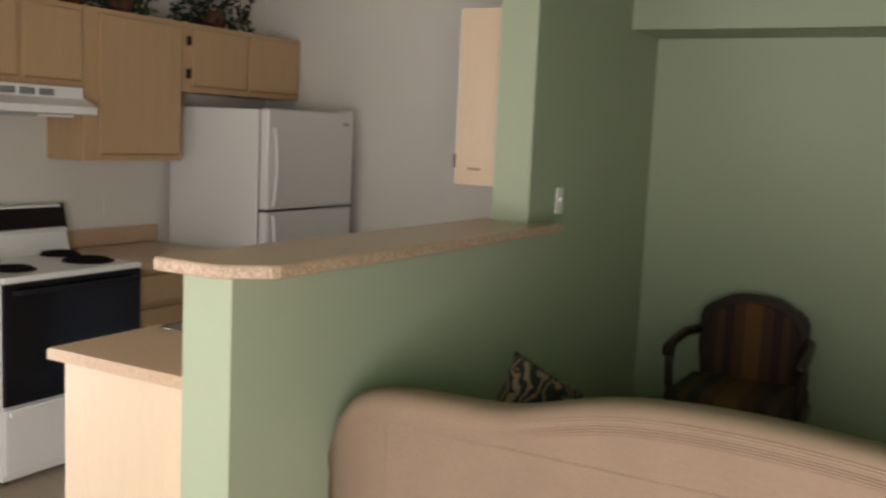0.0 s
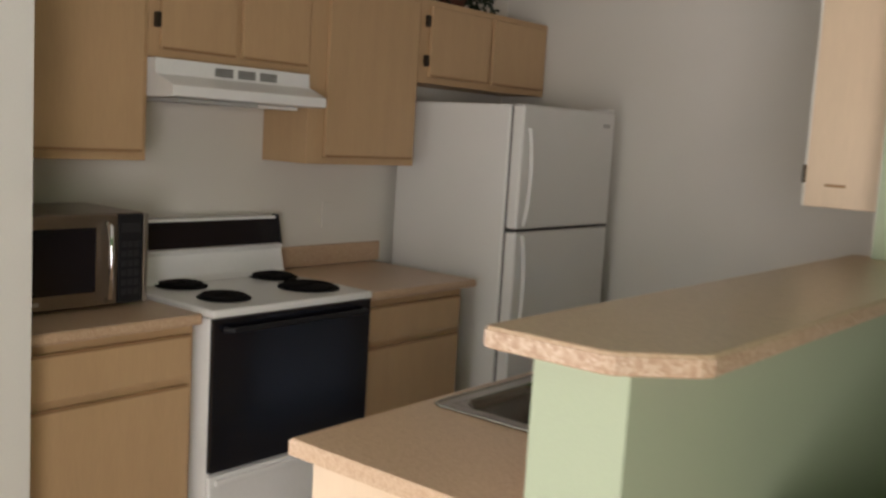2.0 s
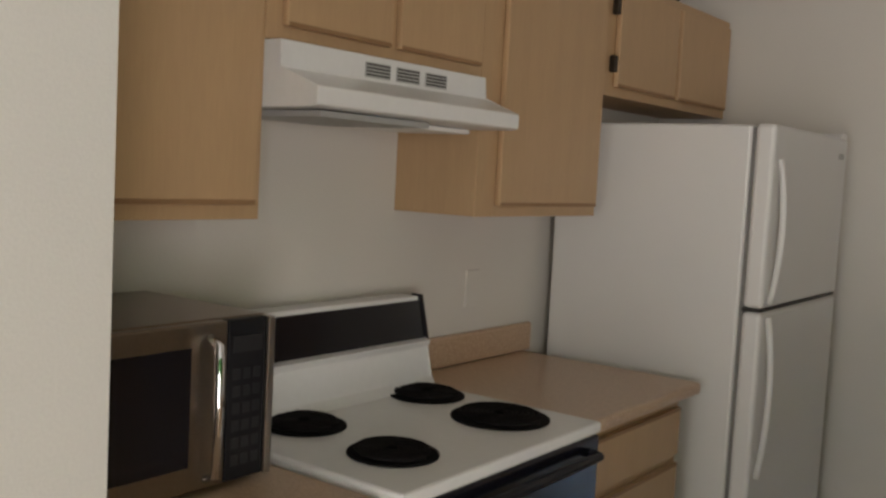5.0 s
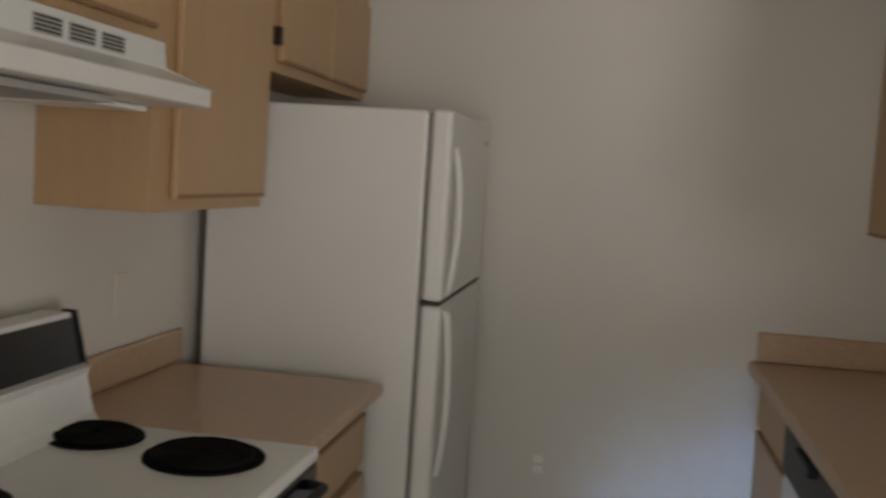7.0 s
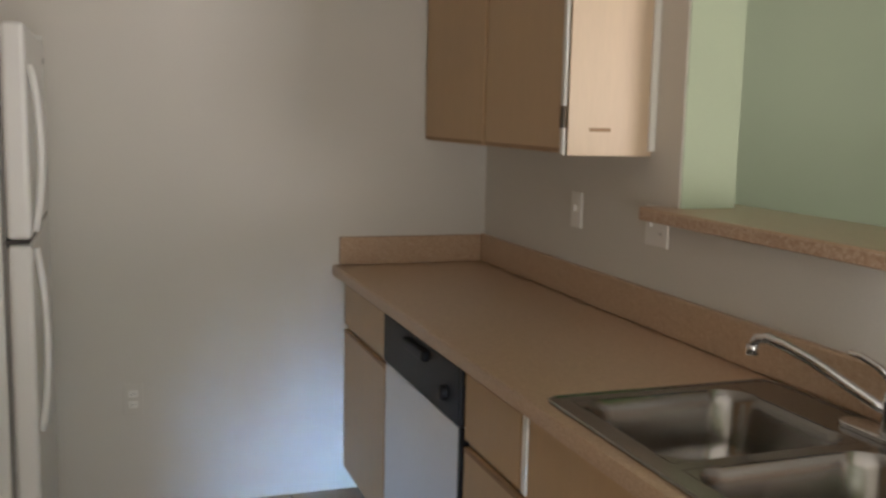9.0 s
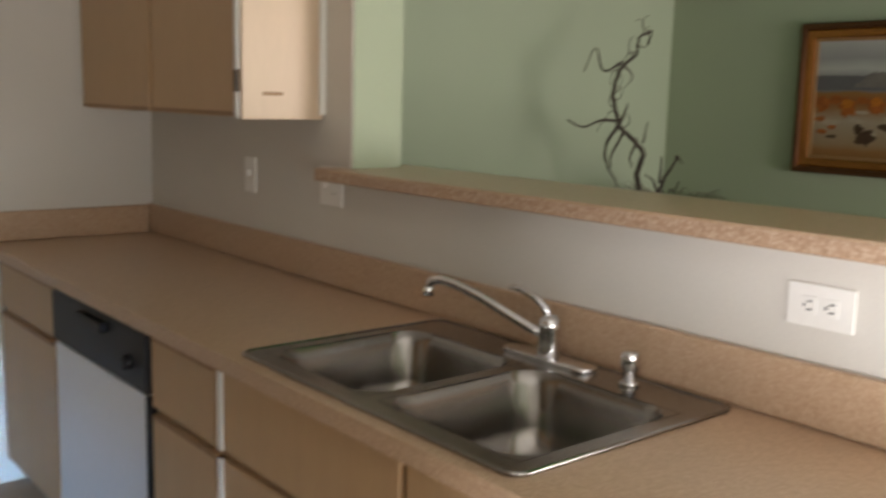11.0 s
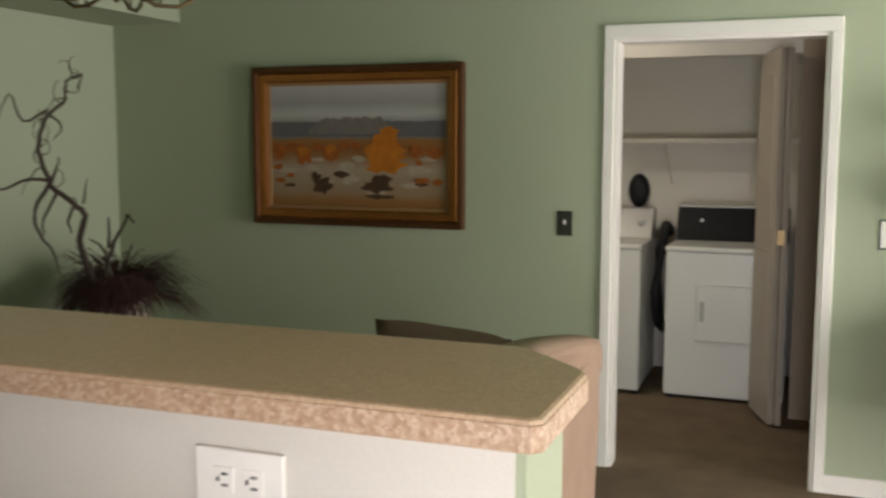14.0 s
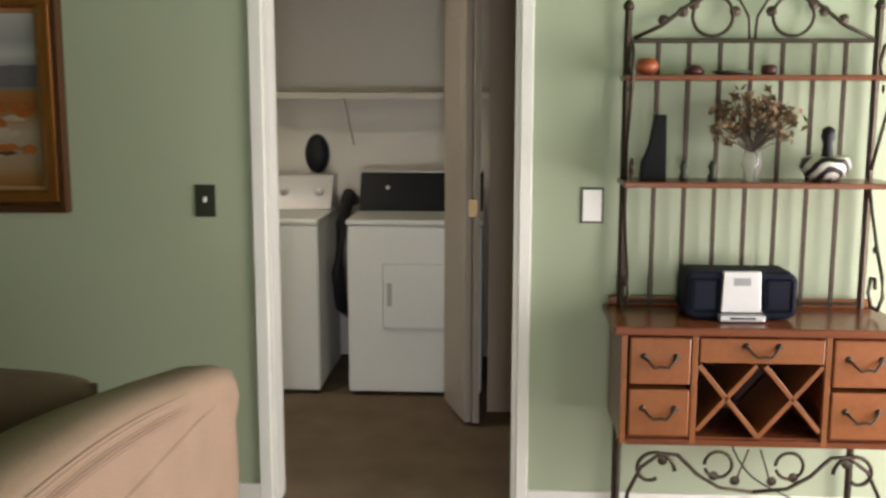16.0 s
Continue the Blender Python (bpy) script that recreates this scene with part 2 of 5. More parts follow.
def box(x0, y0, z0, x1, y1, z1, bevel=0.0, seg=2, bm=None, turn=None):
    b = bmesh.new()
    bmesh.ops.create_cube(b, size=1.0)
    bmesh.ops.scale(b, vec=(x1 - x0, y1 - y0, z1 - z0), verts=b.verts)
    if bevel:
        bmesh.ops.bevel(b, geom=b.edges[:], offset=bevel, segments=seg, profile=0.5, affect="EDGES")
    if turn is not None:
        bmesh.ops.transform(b, matrix=turn, verts=b.verts)
    bmesh.ops.translate(b, vec=((x0 + x1) / 2, (y0 + y1) / 2, (z0 + z1) / 2), verts=b.verts)
    return merge(bm, b)


def merge(bm, b):
    if bm is None:
        return b
    me = bpy.data.meshes.new("tmp")
    b.to_mesh(me)
    b.free()
    bm.from_mesh(me)
    bpy.data.meshes.remove(me)
    return bm


def prism(points, z0, z1, bevel=0.0, axis="z", bm=None):
    """An outline in a plane, drawn out along one axis."""
    b = bmesh.new()
    put = {"z": lambda p, h: (p[0], p[1], h), "y": lambda p, h: (p[0], h, p[1]), "x": lambda p, h: (h, p[0], p[1])}[axis]
    lo = [b.verts.new(put(p, z0)) for p in points]
    hi = [b.verts.new(put(p, z1)) for p in points]
    b.faces.new(lo)
    b.faces.new(hi)
    for i in range(len(points)):
        j = (i + 1) % len(points)
        b.faces.new((lo[i], lo[j], hi[j], hi[i]))
    if bevel:
        bmesh.ops.bevel(b, geom=b.edges[:], offset=bevel, segments=2, profile=0.5, affect="EDGES")
    return merge(bm, b)


def tube(points, r, sides=7, bm=None, r1=None):
    """A round bar along a line of points, tapering from r to r1."""
    b = bm or bmesh.new()
    pts = [Vector(p) for p in points]
    rings, up = [], Vector((0.31, 0.22, 0.92)).normalized()
    for i, p in enumerate(pts):
        d = (pts[min(i + 1, len(pts) - 1)] - pts[max(i - 1, 0)]).normalized()
        s = d.cross(up)
        if s.length < 0.05:
            s = d.cross(Vector((1, 0, 0)))
        s.normalize()
        u = s.cross(d)
        rad = r if r1 is None else r + (r1 - r) * i / (len(pts) - 1)
        rings.append([b.verts.new(p + rad * (math.cos(a) * s + math.sin(a) * u)) for a in (2 * math.pi * k / sides for k in range(sides))])
    for a, c in zip(rings, rings[1:]):
        for k in range(sides):
            b.faces.new((a[k], a[(k + 1) % sides], c[(k + 1) % sides], c[k]))
    b.faces.new(rings[0])
    b.faces.new(rings[-1])
    return b


def lathe(profile, centre, sides=24, bm=None, axis="z"):
    """A turned shape: profile of (radius, height) pairs about a line through centre."""
    b = bm or bmesh.new()
    cx, cy, cz = centre
    rings = []
    for r, h in profile:
        ring = []
        for k in range(sides):
            a = 2 * math.pi * k / sides
            c, s = r * math.cos(a), r * math.sin(a)
            ring.append(b.verts.new({"z": (cx + c, cy + s, cz + h), "x": (cx + h, cy + c, cz + s), "y": (cx + c, cy + h, cz + s)}[axis]))
        rings.append(ring)
    for a, c in zip(rings, rings[1:]):
        for k in range(sides):
            b.faces.new((a[k], a[(k + 1) % sides], c[(k + 1) % sides], c[k]))
    for ring in (rings[0], rings[-1]):
        b.faces.new(ring)
    return b


def arc(cx, cz, r, a0, a1, n=14, r1=None):
    out = []
    for i in range(n + 1):
        k = i / n
        a, rad = radians(a0 + (a1 - a0) * k), r + ((r1 if r1 is not None else r) - r) * k
        out.append((cx + rad * math.cos(a), cz + rad * math.sin(a)))
    return out


def wall(name, x0, y0, z0, x1, y1, z1, material, label, bm=None):
    return tagged(part(name, bm or box(x0, y0, z0, x1, y1, z1), material), label, "wall", kind="structure")


# ---- plan ----
SW, KX, HX = -2.285, 0.130, 0.298        # stove wall, kitchen and dining faces of the half wall
KY, DY, XP = 6.105, 6.29, 3.595           # kitchen end, dining end, painting wall
HALF0, HALF1 = 2.935, 4.715             # half wall
BAR_Z = 1.26
CEIL = 2.44
GREENZ = 2.355
YB, WX0 = -0.05, -2.65                  # south and west walls of the living room
STUB_X, STUB_Y = -1.53, 2.99            # pale wall beside the stove counter
DOOR0, DOOR1, DOORZ = 2.582, 3.494, 2.005
UP0, UP1 = 1.396, 2.16                 # hanging cupboards
CTR = 0.914

# ---- setting ----
tagged(part("floor", box(-4.5, YB - 0.2, -0.12, 7.0, 6.6, 0.0), M_CARPET), "worn brown cut-pile carpet through living room and hall", "floor", kind="structure")
kitchen_floor = tagged(part("kitchen_floor", box(SW, STUB_Y - 0.1, 0.0, KX, KY, 0.006), M_GROUT), "beige ceramic tiled kitchen floor with brown grout", "floor", kind="structure")
tagged(part("ceiling", box(-4.5, YB - 0.2, CEIL, HX, 6.6, CEIL + 0.12), M_CEIL), "white textured kitchen ceiling", "ceiling", kind="structure")
tagged(part("ceiling_2", box(HX, 2.2, GREENZ, XP, 6.6, CEIL + 0.12), M_GREENCEIL), "vivid green painted ceiling over the sitting area", "ceiling", kind="structure")
tagged(part("ceiling_3", box(HX, YB - 0.2, CEIL, XP + 0.12, 2.2, CEIL + 0.12), M_GREENCEIL), "vivid green living room ceiling", "ceiling", kind="structure")
tagged(part("ceiling_4", box(XP + 0.12, YB - 0.2, CEIL, 7.0, 6.6, CEIL + 0.12), M_CEIL), "white hall ceiling", "ceiling", kind="structure")

wall("wall_west", SW - 0.12, STUB_Y, 0, SW, KY + 0.12, CEIL, M_CREAM, "cream painted wall behind the stove")
wall("wall_north", SW, KY, 0, KX, KY + 0.4, CEIL, M_CREAM, "cream painted kitchen end wall beside the fridge")
wall("wall_north_2", HX, DY, 0, XP, DY + 0.12, CEIL, M_GREEN, "sage green painted end wall")
wall("wall_stub", SW, STUB_Y - 0.17, 0, STUB_X, STUB_Y, CEIL, M_PALE, "pale painted wall end beside the stove counter")
wall("wall_stub_west", WX0, STUB_Y - 0.17, 0, SW, STUB_Y, CEIL, M_PALE, "pale painted living room wall")

# wall between kitchen and sitting area: low under the bar, full height beyond
part_wall = box(KX, HALF1, 0, HX, DY + 0.12, GREENZ)
core = wall("wall_partition", 0, 0, 0, 0, 0, 0, M_GREEN, "sage green partition wall beside the bar opening", bm=part_wall)
wall("wall_partition_2", KX - 0.004, HALF1 + 0.004, 0, KX, KY, CEIL, M_CREAM, "cream kitchen face of the partition wall")
wall("half_wall", KX, HALF0, 0, HX, HALF1, 1.222, M_GREEN, "green half wall under the breakfast bar")
wall("half_wall_2", KX - 0.004, HALF0 + 0.012, 0, KX, HALF1 + 0.004, 1.222, M_CREAM, "cream kitchen face of the half wall")
wall("soffit", HX, 5.85, 2.175, XP, DY, GREENZ, M_GREEN, "green boxed soffit along the end wall")

# painting wall with the doorway
pw = box(XP, DOOR1, 0, XP + 0.12, DY + 0.12, CEIL)
box(XP, YB, 0, XP + 0.12, DOOR0, CEIL, bm=pw)
box(XP, DOOR0, DOORZ, XP + 0.12, DOOR1, CEIL, bm=pw)
wall("wall_east", 0, 0, 0, 0, 0, 0, M_GREEN, "sage green painted wall with a doorway", bm=pw)
for y0, y1 in ((YB, DOOR0 - 0.046), (DOOR1 + 0.050, DY)):
    tagged(part("baseboard", box(XP - 0.014, y0, 0, XP, y1, 0.085, 0.004), M_TRIM), "white painted baseboard", "baseboard", kind="structure")
tagged(part("baseboard", box(HX, DY - 0.014, 0, XP - 0.014, DY, 0.085, 0.004), M_TRIM), "white painted baseboard", "baseboard", kind="structure")

doorway = thing("door_1", (XP, (DOOR0 + DOOR1) / 2, 0), "white painted door casing of an open doorway", "door frame", kind="structure")
for n, b in (("casing", box(XP - 0.016, DOOR0 - 0.046, 0, XP, DOOR0, DOORZ, 0.005)), ("casing", box(XP - 0.016, DOOR1, 0, XP, DOOR1 + 0.050, DOORZ, 0.005)),
             ("casing_head", box(XP - 0.017, DOOR0 - 0.046, DOORZ, XP, DOOR1 + 0.050, DOORZ + 0.062, 0.005)),
             ("jamb", box(XP, DOOR0, 0, XP + 0.12, DOOR0 + 0.016, DOORZ)), ("jamb", box(XP, DOOR1 - 0.016, 0, XP + 0.12, DOOR1, DOORZ)),
             ("head_jamb", box(XP, DOOR0 + 0.016, DOORZ - 0.016, XP + 0.12, DOOR1 - 0.016, DOORZ))):
    part(n, b, M_TRIM, doorway)

# hall and laundry closet
CLX = 4.76
# walls right and left of the closet, coloured dark for the shade there
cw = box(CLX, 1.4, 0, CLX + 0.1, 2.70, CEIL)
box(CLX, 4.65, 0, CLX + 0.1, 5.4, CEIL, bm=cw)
wall("wall_closet", 0, 0, 0, 0, 0, 0, M_HALL, "hall wall with shade in its colour beside the laundry closet", bm=cw)
wall("closet_header", CLX, 2.70, 2.02, CLX + 0.1, 4.65, CEIL, M_LAUNDRY, "pale header over the laundry closet")
wall("wall_laundry_back", 5.81, 2.4, 0, 5.93, 4.9, CEIL, M_LAUNDRY, "off-white laundry closet back wall")
wall("wall_laundry_side", CLX + 0.1, 4.72, 0, 5.81, 4.84, CEIL, M_LAUNDRY, "off-white laundry closet side wall")
wall("wall_laundry_side_2", CLX + 0.1, 2.46, 0, 5.81, 2.58, CEIL, M_LAUNDRY, "off-white laundry closet side wall")
wall("wall_hall_north", XP + 0.12, 5.4, 0, CLX + 0.1, 5.52, CEIL, M_LAUNDRY, "hall end wall")
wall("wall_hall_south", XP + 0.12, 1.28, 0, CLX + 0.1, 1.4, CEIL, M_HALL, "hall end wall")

# living room walls behind the starting point: a sliding glass door and a west window
GS0, GS1, GW0, GW1 = 1.40, 3.44, 1.95, 2.75
GB0, GB1 = -2.15, -0.15
gs = box(WX0 - 0.12, YB - 0.12, 0, GB0, YB, CEIL)
box(GB1, YB - 0.12, 0, GS0, YB, CEIL, bm=gs)
box(GB0, YB - 0.12, 1.65, GB1, YB, CEIL, bm=gs)
box(GB0, YB - 0.12, 0, GB1, YB, 0.06, bm=gs)
box(GS1, YB - 0.12, 0, XP + 0.12, YB, CEIL, bm=gs)
box(GS0, YB - 0.12, 2.06, GS1, YB, CEIL, bm=gs)
wall("wall_south", 0, 0, 0, 0, 0, 0, M_GREEN, "sage green living room wall with a sliding glass door", bm=gs)
gw = box(WX0 - 0.12, YB, 0, WX0, GW0, CEIL)
box(WX0 - 0.12, GW1, 0, WX0, STUB_Y, CEIL, bm=gw)
box(WX0 - 0.12, GW0, 1.12, WX0, GW1, CEIL, bm=gw)
box(WX0 - 0.12, GW0, 0, WX0, GW1, 0.06, bm=gw)
wall("wall_living_west", 0, 0, 0, 0, 0, 0, M_PALE, "pale living room wall with a low window", bm=gw)
slider = thing("window_1", (2.42, YB, 0), "white framed sliding glass door", "glass door", kind="structure")
for x in (GS0, 2.39, GS1 - 0.06):
    part("window_frame", box(x, YB - 0.08, 0, x + 0.06, YB - 0.03, 2.06, 0.004), M_TRIM, slider)
part("window_frame", box(GS0 + 0.06, YB - 0.08, 2.0, GS1 - 0.06, YB - 0.03, 2.06), M_TRIM, slider)
for x0, x1 in ((GS0 + 0.06, 2.39), (2.45, GS1 - 0.06)):
    pane = part("pane", box(x0, YB - 0.058, 0.02, x1, YB - 0.052, 2.0), M_GLASS, slider)
    pane.visible_shadow = False
lowwin = thing("window_3", (-1.15, YB, 0.06), "white framed low window", "window", kind="structure")
for x in (GB0, -1.18, GB1 - 0.06):
    part("window_frame", box(x, YB - 0.08, 0.06, x + 0.06, YB - 0.03, 1.65, 0.004), M_TRIM, lowwin)
for x0, x1 in ((GB0 + 0.06, -1.18), (-1.12, GB1 - 0.06)):
    pane = part("pane", box(x0, YB - 0.058, 0.06, x1, YB - 0.052, 1.65), M_GLASS, lowwin)
    pane.visible_shadow = False
sidewin = thing("window_2", (WX0, 2.35, 0.06), "white framed low side window", "window", kind="structure")
for y in (GW0, 2.32, GW1 - 0.06):
    part("window_frame", box(WX0 - 0.08, y, 0.06, WX0 - 0.03, y + 0.06, 1.12, 0.004), M_TRIM, sidewin)
for y0, y1 in ((GW0 + 0.06, 2.32), (2.38, GW1 - 0.06)):
    pane = part("pane", box(WX0 - 0.058, y0, 0.06, WX0 - 0.052, y1, 1.12), M_GLASS, sidewin)
    pane.visible_shadow = False
lawn = box(-70, -80, -0.2, 70, YB - 0.12, -0.14)
box(-70, YB - 0.12, -0.2, WX0 - 0.12, 70, -0.14, bm=lawn)
tagged(part("ground", lawn, M_GRASS), "mown lawn outside the windows", "lawn", kind="structure")


# ---- kitchen cupboards ----
def cupboard(name, label, x0, x1, y0, y1, z0, z1, doors, front, hinge=(), drawers=(), body=M_MAPLE, toe=False, category="cabinet"):
    """A cupboard against a wall; its doors face along x. front: +1 for doors towards +x, -1 for -x. doors: (y0, y1, z0, z1)."""
    c = thing(name, ((x0 + x1) / 2, (y0 + y1) / 2, z0), label, category, "kitchen cabinets")
    fx = x1 if front > 0 else x0
    bx0, bx1 = (x0, x1 - 0.02) if front > 0 else (x0 + 0.02, x1)
    if toe:
        bodyb = box(bx0, y0, z0 + 0.1, bx1, y1, z1)
        box(bx0 + (0 if front > 0 else 0.06), y0 + 0.002, z0, bx1 - (0.06 if front > 0 else 0), y1 - 0.002, z0 + 0.1, bm=bodyb)
    else:
        bodyb = box(bx0, y0, z0, bx1, y1, z1, 0.0015)
    part("body", bodyb, body, c)
    a, b = (fx - 0.018, fx) if front > 0 else (fx, fx + 0.018)
    for kind_, rows_ in (("door", doors), ("drawer_front", drawers)):
        for dy0, dy1, dz0, dz1 in rows_:
            d = part(kind_, box(a, dy0, dz0, b, dy1, dz1, 0.004), M_MAPLE, c)
            g0, g1 = (b - 0.002, b + 0.0015) if front > 0 else (a - 0.0015, a + 0.002)
            zz = dz0 if z0 > 1 else dz1 - 0.010
            # thin strip coloured dark as the shade in a finger groove; nothing is cut
            part("finger_pull", box(g0, dy0 + 0.004, zz, g1, dy1 - 0.004, zz + 0.010, 0.001), M_MAPLEDARK, d, "finger pull strip with groove shade in its colour")
    for hy, hz in hinge:
        part("hinge", box(a, hy - 0.010, hz - 0.026, b + 0.004, hy + 0.010, hz + 0.026, 0.004), M_IRON, c, "dark bronze hinge")
    return c


UX = -1.99
cupboard("wall_cabinet", "maple veneer wall cabinet over the microwave", SW, UX, STUB_Y + 0.002, 3.648, UP0, UP1, [(STUB_Y + 0.02, 3.625, UP0 + 0.03, UP1 - 0.03)], 1)
cupboard("wall_cabinet", "short maple wall cabinet over the range hood", SW, UX, 3.650, 4.400, 1.757, UP1,
         [(3.69, 4.015, 1.785, UP1 - 0.03), (4.045, 4.375, 1.785, UP1 - 0.03)], 1, [(3.676, 1.885), (3.676, 2.05)])
cupboard("wall_cabinet", "tall maple wall cabinet beside the fridge", SW, UX, 4.402, 5.066, UP0, UP1, [(4.49, 5.04, UP0 + 0.03, UP1 - 0.03)], 1)
cupboard("wall_cabinet", "short maple wall cabinet over the fridge", SW, UX, 5.068, KY - 0.002, 1.780, UP1,
         [(5.13, 5.58, 1.81, UP1 - 0.03), (5.61, 6.07, 1.81, UP1 - 0.03)], 1, [(5.107, 1.88), (5.107, 2.06)])
rc = cupboard("wall_cabinet", "maple wall cabinet with an end panel lightened for daylight", -0.140, KX - 0.004, 4.87, KY - 0.002, UP0, UP1,
              [(4.90, 5.46, UP0 + 0.006, UP1 - 0.02), (5.48, 6.085, UP0 + 0.006, UP1 - 0.02)], -1)
part("end_panel", box(-0.138, 4.862, UP0 - 0.004, KX - 0.010, 4.87, UP1, 0.002), M_MAPLELIT, rc, "laminate end panel, daylight in its pale colour")
part("scribe_strip", box(KX - 0.024, 4.852, UP0 + 0.01, KX - 0.004, 4.862, UP1, 0.002), M_TRIM, rc, "white scribe strip")
part("edge_strip", box(-0.147, 4.872, UP0 - 0.002, -0.140, 4.892, UP1, 0.001), M_TRIM, rc, "white edge strip")
part("hinge", box(-0.153, 4.868, UP0 + 0.07, -0.141, 4.884, UP0 + 0.13, 0.003), M_IRON, rc, "dark bronze hinge")
part("scuff", box(-0.075, 4.8606, UP0 + 0.062, -0.010, 4.862, UP0 + 0.072, 0.0004), M_MAPLEDARK, rc, "brown scuff mark")

BX = -1.665
cupboard("base_cabinet", "maple base cabinet under the microwave counter", SW, BX, STUB_Y + 0.002, 3.63, 0.006, 0.876,
         [(STUB_Y + 0.02, 3.61, 0.13, 0.675)], 1, drawers=[(STUB_Y + 0.02, 3.61, 0.70, 0.845)], toe=True)
cupboard("base_cabinet", "maple base cabinet between stove and fridge", SW, BX, 4.425, 5.07, 0.006, 0.876,
         [(4.445, 5.05, 0.13, 0.675)], 1, drawers=[(4.445, 5.05, 0.70, 0.845)], toe=True)
FX = -0.455
cupboard("base_cabinet", "narrow maple base cabinet beside the dishwasher", FX, KX - 0.004, 5.50, KY - 0.002, 0.006, 0.876,
         [(5.51, 6.085, 0.11, 0.665)], -1, drawers=[(5.51, 6.085, 0.685, 0.85)], toe=True)
cupboard("base_cabinet", "maple base cabinet between dishwasher and sink", FX, KX - 0.004, 4.385, 4.765, 0.006, 0.876,
         [(4.40, 4.755, 0.11, 0.645)], -1, drawers=[(4.40, 4.755, 0.665, 0.85)], toe=True)
sc = thing("sink_cabinet", (-0.17, 3.7, 0.006), "maple sink base cabinet with an end panel lightened for daylight", "cabinet", "kitchen cabinets")
part("body", box(FX + 0.02, 3.045, 0.006, KX - 0.004, 4.383, 0.70), M_MAPLE, sc)
part("face_rail", box(FX + 0.02, 3.045, 0.70, FX + 0.04, 4.383, 0.876), M_MAPLE, sc)
for y0, y1 in ((3.06, 3.69), (3.71, 4.36)):
    for z0, z1, nm in ((0.11, 0.645, "door"), (0.665, 0.85, "false_drawer")):
        part(nm, box(FX, y0, z0, FX + 0.018, y1, z1, 0.004), M_MAPLE, sc)
part("end_panel", box(FX + 0.004, 3.03, 0.0, KX - 0.006, 3.044, 0.876, 0.002), M_MAPLELIT, sc, "laminate end panel, daylight in its pale colour")
for z0, z1 in ((0.665, 0.85), (0.11, 0.645)):
    part("edge_strip", box(FX - 0.004, 4.362, z0, FX + 0.002, 4.384, z1, 0.001), M_TRIM, sc, "white edge strip")


def slab(name, label, bm, backs):
    c = thing(name, (0, 0, CTR), label, "countertop")
    part("top", bm, M_LAMINATE, c)
    for b in backs:
        part("backsplash", b, M_LAMINATE, c)
    return c


slab("countertop", "speckled beige laminate counter under the microwave", box(SW, STUB_Y, 0.877, -1.64, 3.638, CTR, 0.008), [box(SW, STUB_Y + 0.002, CTR + 0.001, SW + 0.02, 3.638, 1.01, 0.006)])
slab("countertop", "speckled beige laminate counter between stove and fridge", box(SW, 4.415, 0.877, -1.635, 5.125, CTR, 0.012), [box(SW, 4.415, CTR + 0.001, SW + 0.02, 5.15, 1.012, 0.008)])
# the long counter is left open where the sink hangs
SX0, SX1, SY0, SY1 = -0.465, 0.087, 3.42, 4.262
lc = bmesh.new()
gx, gy = (-0.50, SX0 + 0.02, SX1 - 0.02, KX - 0.0045), (3.005, SY0 + 0.02, SY1 - 0.02, KY - 0.001)
low = [[lc.verts.new((x, y, 0.877)) for y in gy] for x in gx]
top_ = [[lc.verts.new((x, y, CTR)) for y in gy] for x in gx]
for i_ in range(3):
    for j_ in range(3):
        if (i_, j_) != (1, 1):
            for g in (low, top_):
                lc.faces.new((g[i_][j_], g[i_ + 1][j_], g[i_ + 1][j_ + 1], g[i_][j_ + 1]))
rim_ = [(i_, 0) for i_ in range(3)] + [(3, j_) for j_ in range(3)] + [(3 - i_, 3) for i_ in range(3)] + [(0, 3 - j_) for j_ in range(3)]
for ring_ in (rim_, [(1, 1), (2, 1), (2, 2), (1, 2)]):
    for (a, c), (d, e) in zip(ring_, ring_[1:] + ring_[:1]):
        lc.faces.new((low[a][c], low[d][e], top_[d][e], top_[a][c]))
edge_ = [e for e in lc.edges if all(v.co.z > 0.9 for v in e.verts) and (all(v.co.x < -0.48 for v in e.verts) or all(v.co.y < 3.03 for v in e.verts))]
bmesh.ops.bevel(lc, geom=edge_, offset=0.010, segments=3, profile=0.5, affect="EDGES")
slab("countertop", "long speckled beige laminate counter round the sink", lc,
     [box(KX - 0.0245, 3.05, CTR + 0.001, KX - 0.0045, KY - 0.001, 1.026, 0.006), box(-0.475, KY - 0.02, CTR + 0.001, KX - 0.0255, KY - 0.001, 1.023, 0.005)])

bar_outline = [(0.052, 2.910), (0.062, 2.899), (0.266, 2.899), (0.286, 2.906), (0.376, 2.995), (0.388, 3.017), (0.395, 4.86), (HX + 0.002, 4.86), (HX + 0.002, HALF1 - 0.002), (KX - 0.002, HALF1 - 0.002), (KX - 0.002, 4.80), (0.052, 4.80)]
bar = thing("breakfast_bar", (0.23, 3.8, 1.222), "raised speckled beige laminate bar top with a clipped corner", "countertop")
part("top", prism(bar_outline, 1.2225, BAR_Z, 0.006), M_LAMINATE, bar)
band_out = [(0.224 + (x - 0.224) * 1.01, 3.9 + (y - 3.9) * 1.0016) for x, y in bar_outline[:7]]
part("edge_band", prism(band_out + [(0.37, 4.859), (0.37, 3.2), (0.25, 3.0), (0.09, 3.0), (0.09, 4.79), (0.0503, 4.79)], 1.226, 1.2535, 0.001), M_EDGE, bar, "flecked laminate edge band")

